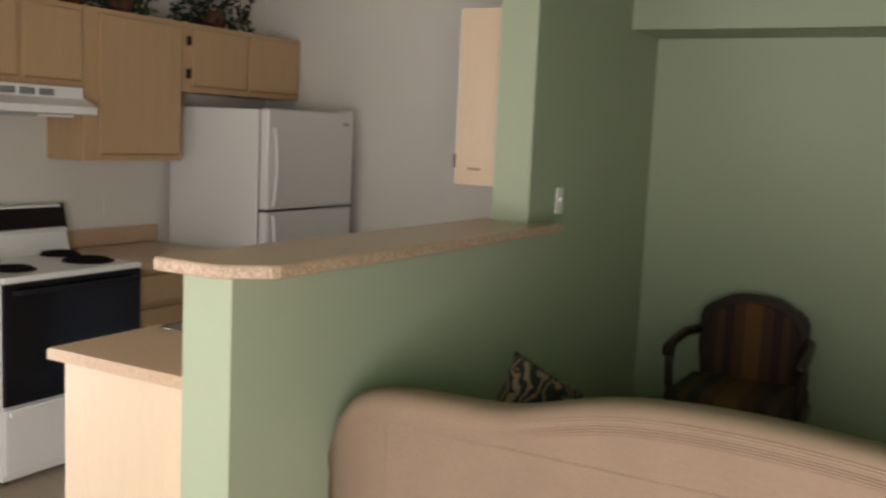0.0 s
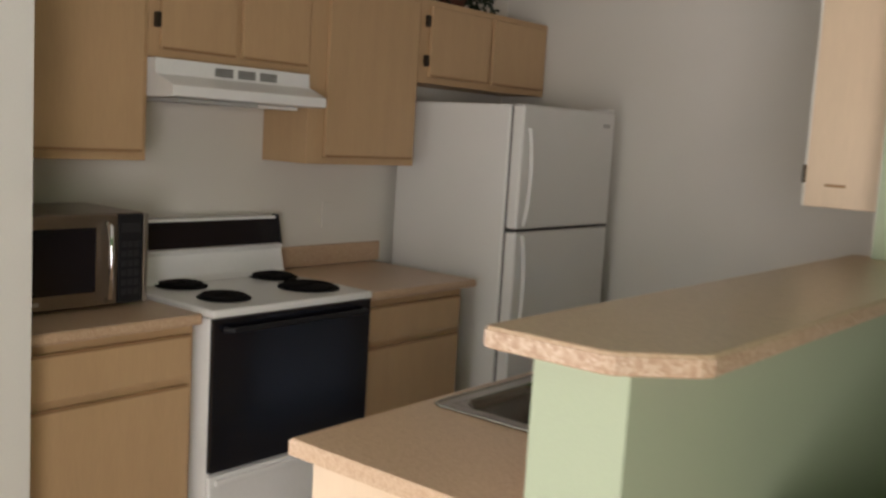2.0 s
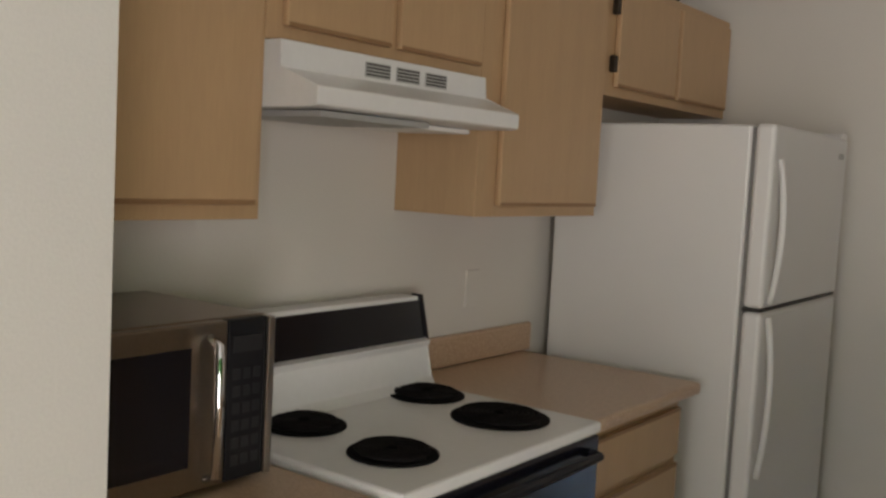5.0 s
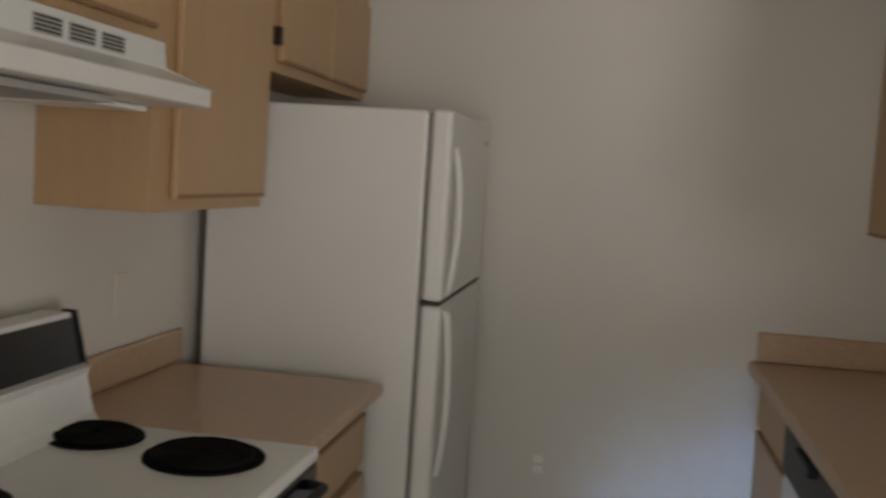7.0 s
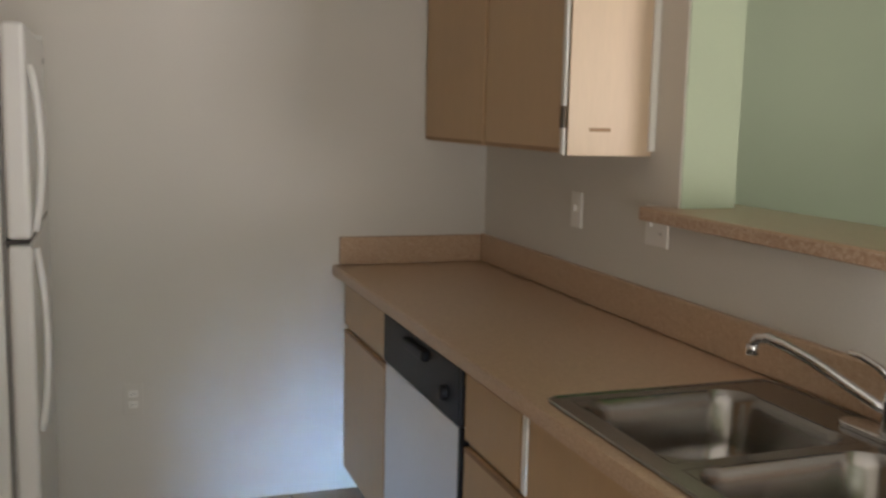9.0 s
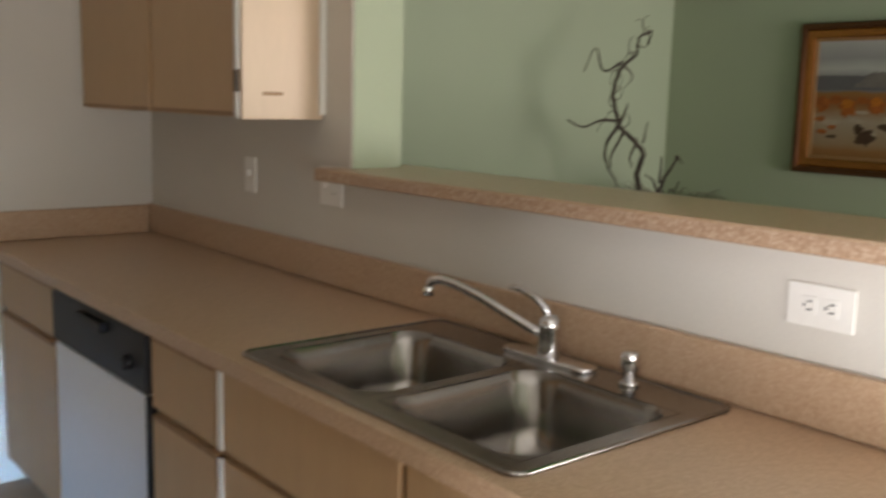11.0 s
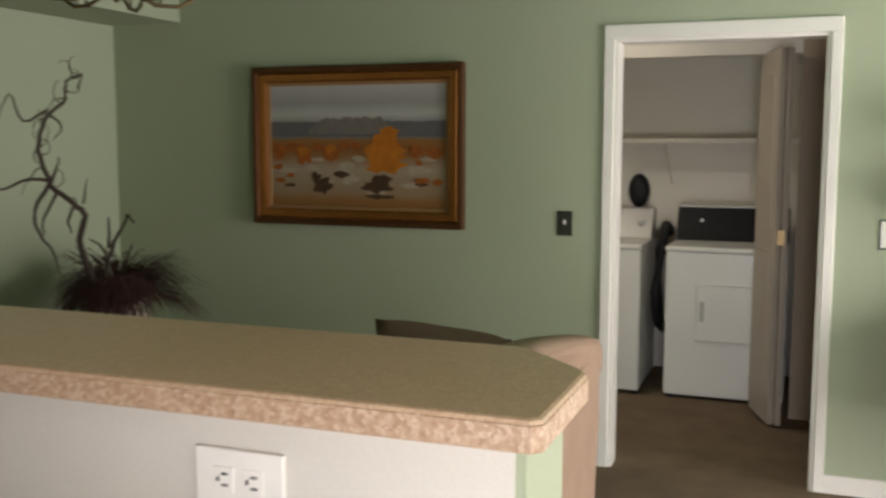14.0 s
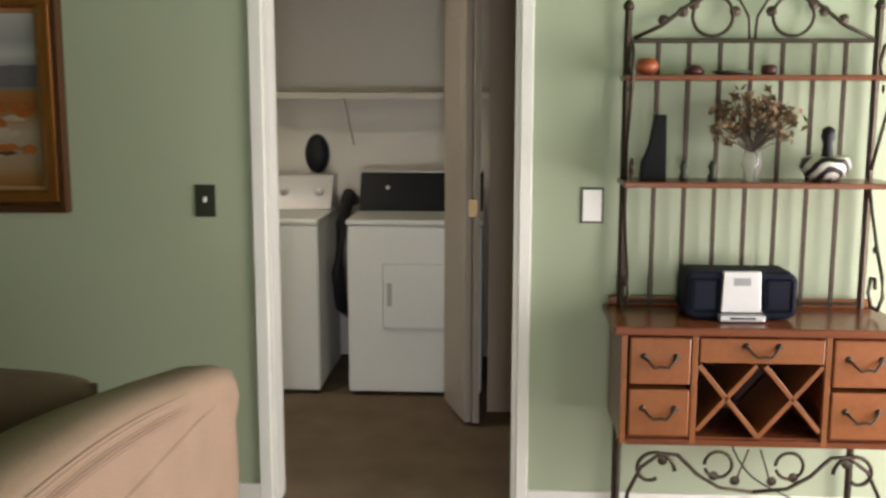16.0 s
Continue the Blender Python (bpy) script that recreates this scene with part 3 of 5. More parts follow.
# ---- stove ----
st = thing("stove", (-1.9, 4.027, 0.0), "white electric coil stove with a black oven door", "stove")
S0, S1, SF = 3.648, 4.408, -1.60
part("body", box(SW + 0.03, S0 + 0.004, 0.03, SF - 0.025, S1 - 0.004, 0.895, 0.004), M_WHITE, st)
part("cooktop", box(SW + 0.03, S0, 0.899, SF, S1, 0.928, 0.008), M_WHITE, st)
part("oven_door", box(SF - 0.024, S0 + 0.006, 0.365, SF - 0.001, S1 - 0.006, 0.897, 0.006), M_BLACKGLASS, st, "black glass oven door")
hd = tube([(SF, S0 + 0.05, 0.86), (SF + 0.03, S0 + 0.06, 0.86), (SF + 0.03, S1 - 0.06, 0.86), (SF, S1 - 0.05, 0.86)], 0.011, 8)
part("handle", hd, M_BLACK, st, "black door handle")
dr = part("drawer", box(SF - 0.024, S0 + 0.006, 0.06, SF - 0.004, S1 - 0.006, 0.355, 0.008), M_WHITE, st)
part("drawer_lip", box(SF - 0.006, S0 + 0.03, 0.318, SF + 0.006, S1 - 0.03, 0.340, 0.004), M_WHITE, dr)
for y in (S0 + 0.04, S1 - 0.04):
    part("foot", box(SF - 0.08, y - 0.015, 0.0, SF - 0.05, y + 0.015, 0.03), M_BLACK, st)
bgp = [(SW + 0.035, 0.928), (SF - 0.50, 0.928), (SF - 0.525, 0.95), (SF - 0.545, 1.03), (SF - 0.530, 1.05), (SF - 0.56, 1.055), (SF - 0.585, 1.165), (SW + 0.035, 1.165)]
part("backguard", prism(bgp, S0 + 0.004, S1 - 0.004, 0.003, "y"), M_WHITE, st)
cp = [(SF - 0.562, 1.052), (SF - 0.553, 1.052), (SF - 0.576, 1.154), (SF - 0.585, 1.154)]
panel = part("control_panel", prism(cp, S0 + 0.002, S1 - 0.002, 0.001, "y"), M_BLACKGLASS, st, "black glass control panel")
part("end_cap", prism([(SF - 0.60, 1.04), (SF - 0.545, 1.045), (SF - 0.575, 1.17), (SF - 0.61, 1.17)], S1 - 0.004, S1 + 0.006, 0.002, "y"), M_BLACK, st)
for cx, cy, r in ((-2.052, 3.845, 0.084), (-1.777, 3.828, 0.084), (-2.050, 4.290, 0.087), (-1.788, 4.242, 0.108)):
    pan = part("drip_pan", lathe([(r + 0.012, 0.001), (r + 0.012, 0.005), (r + 0.004, 0.004), (r * 0.7, 0.002), (0.01, 0.0015)], (cx, cy, 0.928), 32), M_COIL, st, "black drip pan", True)
    spiral = [(cx + rr * math.cos(a), cy + rr * math.sin(a), 0.939) for a, rr in ((2 * math.pi * k / 14, 0.014 + (r - 0.016) * k / 98) for k in range(99))]
    part("coil", tube(spiral, 0.0058, 6), M_COIL, pan, "black coil element", True)

# ---- range hood ----
hood = thing("range_hood", (-1.95, 4.016, 1.64), "white under-cabinet range hood with slotted vents", "range hood")
H0, H1 = 3.652, 4.364
hp = [(SW + 0.003, 1.755), (-1.968, 1.755), (-1.968, 1.700), (-1.862, 1.662), (-1.862, 1.626), (-1.880, 1.622), (SW + 0.003, 1.618)]
part("shell", prism(hp, H0, H1, 0.003, "y"), M_WHITE, hood)
for k in range(3):
    y0 = 3.90 + k * 0.105
    g = part("vent", box(-1.9675, y0, 1.707, -1.9655, y0 + 0.085, 1.740, 0.001), M_SHADE, hood)
    for j in range(4):
        part("slot", box(-1.966, y0 + 0.004, 1.711 + j * 0.0075, -1.9645, y0 + 0.081, 1.7145 + j * 0.0075), M_SLOT, g)
part("filter", box(-2.20, 3.70, 1.606, -1.90, 4.05, 1.619, 0.002), M_SHADE, hood, "grey grease filter")
part("lamp_lens", box(-2.20, 4.12, 1.608, -1.98, 4.32, 1.6195, 0.003), M_IVORY, hood)

# ---- fridge ----
fr = thing("fridge", (-1.85, 5.57, 0.0), "white top-freezer fridge with curved handles", "fridge")
F0, F1, FZ = 5.203, 6.01, 1.705
part("body", box(SW + 0.05, F0, 0.02, -1.571, F1, FZ - 0.004, 0.008), M_FRIDGE, fr)
part("gasket", box(-1.571, F0 + 0.012, 0.06, -1.559, F1 - 0.012, FZ - 0.012), M_GREY, fr)
fz = part("freezer_door", box(-1.559, F0, 1.148, -1.498, F1, FZ, 0.014, 3), M_FRIDGE, fr, smooth=False)
fd = part("fridge_door", box(-1.559, F0, 0.10, -1.498, F1, 1.136, 0.014, 3), M_FRIDGE, fr)
part("kick_grille", box(-1.60, F0 + 0.01, 0.0, -1.56, F1 - 0.01, 0.09, 0.003), M_SHADE, fr)
part("split_bar", box(-1.562, F0 + 0.003, 1.1375, -1.505, F1 - 0.003, 1.1465), M_SLOT, fr, "dark gap between doors")
part("hinge_cover", box(-1.60, F1 - 0.07, FZ - 0.002, -1.50, F1 - 0.01, FZ + 0.016, 0.004), M_FRIDGE, fr)
part("badge", box(-1.499, F1 - 0.115, 1.628, -1.495, F1 - 0.055, 1.648, 0.002), M_SHADE, fz, "small grey badge")
for a, b, d in ((1.165, 1.60, fz), (0.62, 1.12, fd)):
    n = 16
    pts = []
    for k in range(n + 1):
        u = k / n
        pts.append((-1.498 + 0.004 + 0.022 * math.sin(math.pi * u) ** 0.7, F0 + 0.05, a + (b - a) * u))
    part("handle", tube(pts, 0.011, 8), M_FRIDGE, d, "white curved handle", True)

# ---- microwave ----
mw = thing("microwave", (-2.0, 3.26, CTR), "dark stainless microwave oven on the counter", "microwave")
W0, W1, WX = 3.02, 3.572, -1.872
part("case", box(-2.262, W0, CTR + 0.012, WX - 0.02, W1, 1.228, 0.006), M_MICRO, mw)
for y in (W0 + 0.05, W1 - 0.05):
    for x in (-2.21, -1.95):
        part("foot", box(x - 0.012, y - 0.012, CTR, x + 0.012, y + 0.012, CTR + 0.013), M_BLACK, mw)
dm = part("door", box(WX - 0.02, W0, CTR + 0.014, WX, 3.462, 1.226, 0.004), M_MICRO, mw)
part("window", box(WX - 0.004, W0 + 0.03, CTR + 0.06, WX + 0.002, 3.382, 1.185, 0.001), M_BLACKGLASS, dm, "black glass window")
part("handle", tube([(WX, 3.422, 1.20), (WX + 0.026, 3.422, 1.19), (WX + 0.030, 3.422, 1.07), (WX + 0.026, 3.422, 0.955), (WX, 3.422, 0.945)], 0.009, 8), M_CHROME, dm, "steel bar handle", True)
kp = part("keypad", box(WX - 0.02, 3.465, CTR + 0.014, WX - 0.001, 3.555, 1.226, 0.003), M_BLACK, mw, "black keypad")
part("trim", box(WX - 0.02, 3.555, CTR + 0.014, WX + 0.006, W1, 1.226, 0.003), M_STEEL, mw)
part("display", box(WX - 0.002, 3.475, 1.165, WX + 0.001, 3.545, 1.195), M_KEY, kp)
for i in range(6):
    for j in range(3):
        part("key", box(WX - 0.002, 3.477 + j * 0.024, 0.955 + i * 0.032, WX + 0.0002, 3.495 + j * 0.024, 0.975 + i * 0.032, 0.0005), M_KEY, kp)
part("badge", box(WX - 0.001, 3.14, CTR + 0.03, WX + 0.002, 3.19, CTR + 0.042), M_SILVER, dm)

# ---- dishwasher ----
dw = thing("dishwasher", (-0.18, 5.13, 0.006), "white built-in dishwasher with a black control band", "dishwasher")
part("tub", box(FX + 0.03, 4.775, 0.006, KX - 0.01, 5.492, 0.87), M_SHADE, dw)
dd = part("door", box(FX - 0.004, 4.78, 0.13, FX + 0.026, 5.487, 0.685, 0.004), M_WHITE, dw)
part("side_trim", box(FX - 0.006, 4.768, 0.13, FX + 0.02, 4.782, 0.685, 0.001), M_BLACK, dw)
band = part("control_band", box(FX - 0.010, 4.768, 0.69, FX + 0.026, 5.492, 0.85, 0.006), M_BLACK, dw, "black control band")
part("latch", box(FX - 0.030, 5.03, 0.80, FX - 0.008, 5.23, 0.83, 0.006), M_BLACK, band)
part("dial", lathe([(0.022, 0.0), (0.020, -0.016), (0.012, -0.02)], (FX - 0.010, 4.88, 0.755), 16, axis="x"), M_BLACK, band)
part("kick_plate", box(FX + 0.05, 4.78, 0.006, FX + 0.06, 5.487, 0.12), M_BLACK, dw)

# ---- sink ----
sk = thing("sink", (-0.2, 3.87, CTR), "double-bowl stainless steel drop-in sink", "sink")


def rounded(x0, y0, x1, y1, r, n=6):
    out = []
    for cx, cy, a0 in ((x1 - r, y1 - r, 0), (x0 + r, y1 - r, 90), (x0 + r, y0 + r, 180), (x1 - r, y0 + r, 270)):
        out += [(cx + r * math.cos(radians(a0 + 90 * k / n)), cy + r * math.sin(radians(a0 + 90 * k / n))) for k in range(n + 1)]
    return out


def bowl(x0, y0, x1, y1):
    b = bmesh.new()
    levels = ((0.0, 0.006, 0.075), (0.004, 0.0, 0.075), (0.012, -0.02, 0.075), (0.022, -0.10, 0.075), (0.035, -0.145, 0.07), (0.06, -0.165, 0.06), (0.10, -0.172, 0.05))
    rings = []
    for inset, h, r in levels:
        rings.append([b.verts.new((x, y, CTR + h)) for x, y in rounded(x0 + inset, y0 + inset, x1 - inset, y1 - inset, r)])
    for a, c in zip(rings, rings[1:]):
        for k in range(len(a)):
            b.faces.new((a[k], a[(k + 1) % len(a)], c[(k + 1) % len(a)], c[k]))
    b.faces.new(rings[-1])
    return b


deck = bmesh.new()
BOWLS = ((-0.423, 3.455, -0.023, 3.825), (-0.423, 3.855, -0.023, 4.225))
ez = CTR + 0.006
# deck strips around the two bowls
outer = rounded(SX0, SY0, SX1, SY1, 0.03)
for x0, y0, x1, y1 in ((SX0 + 0.004, SY0 + 0.004, SX1 - 0.004, 3.457), (-0.421, 3.823, -0.025, 3.857), (SX0 + 0.004, 4.223, SX1 - 0.004, SY1 - 0.004), (SX0 + 0.004, 3.457, -0.421, 4.223), (-0.025, 3.457, SX1 - 0.004, 4.223)):
    box(x0, y0, ez - 0.003, x1, y1, ez, bm=deck)
for x0, y0, x1, y1 in BOWLS:
    # corner fillets between the square opening and the rounded bowl
    for sx, sy, cx, cy in ((1, 1, x1, y1), (-1, 1, x0, y1), (-1, -1, x0, y0), (1, -1, x1, y0)):
        r = 0.075
        ring = [(cx - sx * r + sx * r * math.cos(radians(a)), cy - sy * r + sy * r * math.sin(radians(a))) for a in range(0, 91, 15)]
        prism([(cx, cy)] + ring, ez - 0.003, ez, bm=deck)
part("deck", deck, M_SINK, sk)
rim = tube([(x, y, CTR + 0.004) for x, y in outer] + [(outer[0][0], outer[0][1], CTR + 0.004)], 0.005, 8)
part("rim", rim, M_SINK, sk, smooth=True)
for bx in BOWLS:
    bw = part("bowl", bowl(*bx), M_SINK, sk, "deep rounded steel bowl", True)
    part("drain", lathe([(0.045, 0.0), (0.045, 0.004), (0.03, 0.003), (0.02, -0.002), (0.001, -0.002)], ((bx[0] + bx[2]) / 2, (bx[1] + bx[3]) / 2, CTR - 0.171), 20), M_CHROME, bw, "chrome drain basket", True)

QX, QY = 0.035, 3.84
fc = thing("faucet", (QX, QY, ez), "chrome single-lever kitchen faucet on the sink deck", "faucet")
part("base_plate", prism(rounded(QX - 0.030, QY - 0.125, QX + 0.030, QY + 0.125, 0.028), ez, ez + 0.010, 0.003), M_CHROME, fc, smooth=True)
part("stem", lathe([(0.026, 0.008), (0.024, 0.03), (0.022, 0.06), (0.025, 0.075), (0.022, 0.09), (0.012, 0.098)], (QX, QY, ez), 20), M_CHROME, fc, smooth=True)
spout_run = ((0.0, 0.05), (0.035, 0.062), (0.09, 0.088), (0.16, 0.122), (0.215, 0.142), (0.25, 0.150), (0.272, 0.145), (0.280, 0.128))
part("spout", tube([(QX - 0.47 * d, QY + 0.88 * d, ez + h) for d, h in spout_run], 0.011, 10), M_CHROME, fc, smooth=True)
part("spout_tip", lathe([(0.013, 0.0), (0.013, 0.018), (0.011, 0.02)], (QX - 0.47 * 0.280, QY + 0.88 * 0.280, ez + 0.112), 14), M_CHROME, fc, smooth=True)
lever_run = ((0.0, 0.09), (0.012, 0.112), (0.035, 0.130), (0.07, 0.145), (0.095, 0.148))
part("lever", tube([(QX - 0.35 * d, QY + 0.94 * d, ez + h) for d, h in lever_run], 0.010, 8, r1=0.006), M_CHROME, fc, smooth=True)
so = thing("soap_dispenser", (QX, 3.622, ez), "chrome soap dispenser on the sink deck", "soap dispenser")
part("collar", lathe([(0.020, 0.0), (0.020, 0.006), (0.015, 0.010)], (QX, 3.622, ez), 18), M_CHROME, so, smooth=True)
part("pump", lathe([(0.014, 0.009), (0.014, 0.03), (0.018, 0.032), (0.018, 0.062), (0.015, 0.067)], (QX, 3.622, ez), 18), M_CHROME, so, smooth=True)


# ---- switches and outlets ----
def plate(name, label, place, normal, w, h, kinds, material, category):
    """A wall plate at place on a wall facing along normal ('x-', 'x+', 'y-')."""
    x, y, z = place
    p = thing(name, place, label, category)
    s = 1 if normal[1] == "+" else -1

    def flat(u0, u1, v0, v1, d0, d1, bv=0.001):
        if normal[0] == "x":
            a, b = sorted((x + s * d0, x + s * d1))
            return box(a, y + u0, z + v0, b, y + u1, z + v1, bv)
        a, b = sorted((y + s * d0, y + s * d1))
        return box(x + u0, a, z + v0, x + u1, b, z + v1, bv)
    part("cover", flat(-w / 2, w / 2, -h / 2, h / 2, 0.0, 0.006, 0.002), material, p)
    n = len(kinds)
    for i, k in enumerate(kinds):
        u = (i - (n - 1) / 2) * 0.046
        if k == "switch":
            part("toggle", flat(u - 0.005, u + 0.005, -0.004, 0.016, 0.006, 0.016), M_IVORY, p)
        elif k == "rocker":
            part("rocker", flat(u - 0.033, u + 0.033, -0.056, 0.056, 0.006, 0.009), M_IVORY, p)
        elif k == "outlet":
            for v in (-0.02, 0.02):
                f = part("socket", flat(u - 0.016, u + 0.016, v - 0.013, v + 0.013, 0.006, 0.0075), M_IVORY, p)
                for du, hh in ((-0.006, 0.005), (0.006, 0.004)):
                    part("slot", flat(u + du - 0.001, u + du + 0.001, v - hh, v + hh, 0.0074, 0.0078, 0), M_SLOT, f)
    return p


def wide_outlet():
    """An outlet plate set on its side."""
    x = KX - 0.004
    p = thing("outlet", (x, 3.29, 1.126), "ivory outlet plate set sideways on the half wall", "outlet")
    part("cover", box(x - 0.006, 3.229, 1.088, x, 3.352, 1.164, 0.002), M_IVORY, p)
    for y in (3.270, 3.311):
        f = part("socket", box(x - 0.0078, y - 0.014, 1.110, x - 0.006, y + 0.014, 1.142, 0.001), M_IVORY, p)
        for dz in (-0.007, 0.007):
            part("slot", box(x - 0.0084, y - 0.006, 1.126 + dz - 0.0015, x - 0.0076, y + 0.003, 1.126 + dz + 0.0015), M_SLOT, f)
        part("slot", box(x - 0.0084, y + 0.006, 1.123, x - 0.0076, y + 0.010, 1.129), M_SLOT, f)
    return p


wide_outlet()
plate("light_switch", "ivory switch plate over the counter backsplash", (KX - 0.004, 5.30, 1.20), "x-", 0.07, 0.115, ["switch"], M_IVORY, "light switch")
plate("outlet", "ivory double outlet plate beside the bar", (KX - 0.004, 4.815, 1.203), "x-", 0.115, 0.115, ["outlet", "switch"], M_IVORY, "outlet")
plate("light_switch", "ivory switch plate on the green partition", (HX, 5.03, 1.342), "x+", 0.07, 0.115, ["switch"], M_IVORY, "light switch")
plate("outlet", "ivory outlet low on the kitchen end wall", (-1.24, KY, 0.44), "y-", 0.07, 0.115, ["outlet"], M_CREAM, "outlet")
plate("outlet", "cream painted blank plate over the stove counter", (SW, 4.80, 1.15), "x+", 0.07, 0.115, ["blank"], M_CREAM, "outlet")
plate("light_switch", "dark bronze switch plate beside the doorway", (XP, 3.718, 1.158), "x-", 0.075, 0.118, ["switch"], M_BRONZE, "light switch")
plate("light_switch", "ivory rocker switch with a dark rim beside doorway", (XP, 2.322, 1.152), "x-", 0.082, 0.128, ["rocker"], M_BRONZE, "light switch")

# ---- painting ----
P0, P1, PZ0, PZ1 = 4.212, 5.385, 1.113, 1.922
pt = thing("framed_painting", (XP, (P0 + P1) / 2, PZ0), "gold framed desert landscape painting hanging on green wall", "painting")


def ring_frame(y0, y1, z0, z1, w, x0, x1, bevel):
    b = box(x0, y0, z0, x1, y1, z0 + w, bevel)
    box(x0, y0, z1 - w, x1, y1, z1, bevel, bm=b)
    box(x0 + 0.0004, y0, z0 + w * 0.5, x1 - 0.0004, y0 + w, z1 - w * 0.5, bevel, bm=b)
    box(x0 + 0.0004, y1 - w, z0 + w * 0.5, x1 - 0.0004, y1, z1 - w * 0.5, bevel, bm=b)
    return b


part("outer_moulding", ring_frame(P0, P1, PZ0, PZ1, 0.032, XP - 0.05, XP - 0.004, 0.008), M_GOLDDK, pt, "dark gold outer moulding")
part("inner_moulding", ring_frame(P0 + 0.030, P1 - 0.030, PZ0 + 0.030, PZ1 - 0.030, 0.052, XP - 0.040, XP - 0.006, 0.012), M_GOLD, pt, "bright gold inner moulding")
part("liner", ring_frame(P0 + 0.08, P1 - 0.08, PZ0 + 0.08, PZ1 - 0.08, 0.018, XP - 0.026, XP - 0.008, 0.002), M_LINEN, pt, "pale linen liner")
canvas = bpy.data.materials.new("desert_canvas")
canvas.use_nodes = True
nt = canvas.node_tree
bs = nt.nodes["Principled BSDF"]
bs.inputs["Roughness"].default_value = 0.6
co = nt.nodes.new("ShaderNodeTexCoord")
sepn = nt.nodes.new("ShaderNodeSeparateXYZ")
nt.links.new(co.outputs["Generated"], sepn.inputs[0])
nz = nt.nodes.new("ShaderNodeTexNoise")
nz.inputs["Scale"].default_value, nz.inputs["Detail"].default_value = 7, 5
nt.links.new(co.outputs["Generated"], nz.inputs["Vector"])
mad = nt.nodes.new("ShaderNodeMath")
mad.operation = "MULTIPLY_ADD"
mad.inputs[1].default_value = 0.05
nt.links.new(nz.outputs["Fac"], mad.inputs[0])
nt.links.new(sepn.outputs["Z"], mad.inputs[2])
rp = nt.nodes.new("ShaderNodeValToRGB")
stops = ((0.0, (0.20, 0.085, 0.02)), (0.09, (0.24, 0.11, 0.03)), (0.15, (0.27, 0.18, 0.10)), (0.34, (0.33, 0.26, 0.185)), (0.44, (0.25, 0.13, 0.05)), (0.50, (0.24, 0.085, 0.02)),
         (0.575, (0.26, 0.12, 0.03)), (0.60, (0.15, 0.14, 0.135)), (0.72, (0.25, 0.245, 0.235)), (0.78, (0.42, 0.41, 0.385)), (0.87, (0.28, 0.275, 0.265)), (1.0, (0.38, 0.37, 0.355)))
el = rp.color_ramp.elements
el[0].position, el[0].color = stops[0][0], (*stops[0][1], 1)
el[1].position, el[1].color = stops[-1][0], (*stops[-1][1], 1)
for s_, c_ in stops[1:-1]:
    el.new(s_).color = (*c_, 1)
nt.links.new(mad.outputs[0], rp.inputs["Fac"])
nt.links.new(rp.outputs["Color"], bs.inputs["Base Color"])
C0, C1, CZ0, CZ1 = P0 + 0.09, P1 - 0.09, PZ0 + 0.09, PZ1 - 0.09
cv = part("canvas", box(XP - 0.016, C0, CZ0, XP - 0.010, C1, CZ1), canvas, pt, "desert landscape in ochres and greys")
rng = random.Random(7)


def daub(name, material, blobs, x):
    """Patches of paint on the canvas: ragged flat shapes, (across, up, half width, half height) from the upper left corner."""
    for n_, (u, v, w, h) in enumerate(blobs):
        b = bmesh.new()
        ring, xx = [], x - 0.0004 * n_
        for k in range(22):
            a = 2 * math.pi * k / 22
            q = 1 + rng.uniform(-0.30, 0.30)
            ring.append(b.verts.new((xx, C1 - u * (C1 - C0) + w * q * math.cos(a), CZ0 + v * (CZ1 - CZ0) + h * q * math.sin(a))))
        b.faces.new(ring)
        part(name, b, material, cv)


M_PT1 = mat("ochre_paint", (0.42, 0.135, 0.009), 0.6, vary=0.35, scale=22, grain=120, bump=0.3)
M_PT2 = mat("russet_paint", (0.30, 0.085, 0.012), 0.6, vary=0.4, scale=30, grain=120, bump=0.3)
M_PT3 = mat("pale_sand_paint", (0.37, 0.30, 0.22), 0.6, vary=0.2, scale=30, grain=120, bump=0.3)
M_PT4 = mat("umber_paint", (0.060, 0.030, 0.014), 0.6, vary=0.4, scale=30, grain=120, bump=0.3)
M_PT5 = mat("slate_paint", (0.115, 0.108, 0.112), 0.6, vary=0.15, scale=20, grain=100)
M_PT6 = mat("rose_grey_paint", (0.165, 0.145, 0.13), 0.6, vary=0.2, scale=25, grain=100)


def ridge(name, material, u0, u1, base, top, rough_, x):
    """A long low range of hills painted right across the canvas."""
    b = bmesh.new()
    lower, upper = [], []
    for k in range(41):
        f = k / 40
        y = C1 - (u0 + (u1 - u0) * f) * (C1 - C0)
        edge = min(1.0, 5 * f, 5 * (1 - f)) if u1 - u0 < 0.9 else 1.0
        lower.append(b.verts.new((x, y, CZ0 + base * (CZ1 - CZ0))))
        upper.append(b.verts.new((x, y, CZ0 + (base + (top - base) * edge + rng.uniform(-rough_, rough_)) * (CZ1 - CZ0))))
    for k in range(40):
        b.faces.new((lower[k], lower[k + 1], upper[k + 1], upper[k]))
    part(name, b, material, cv)


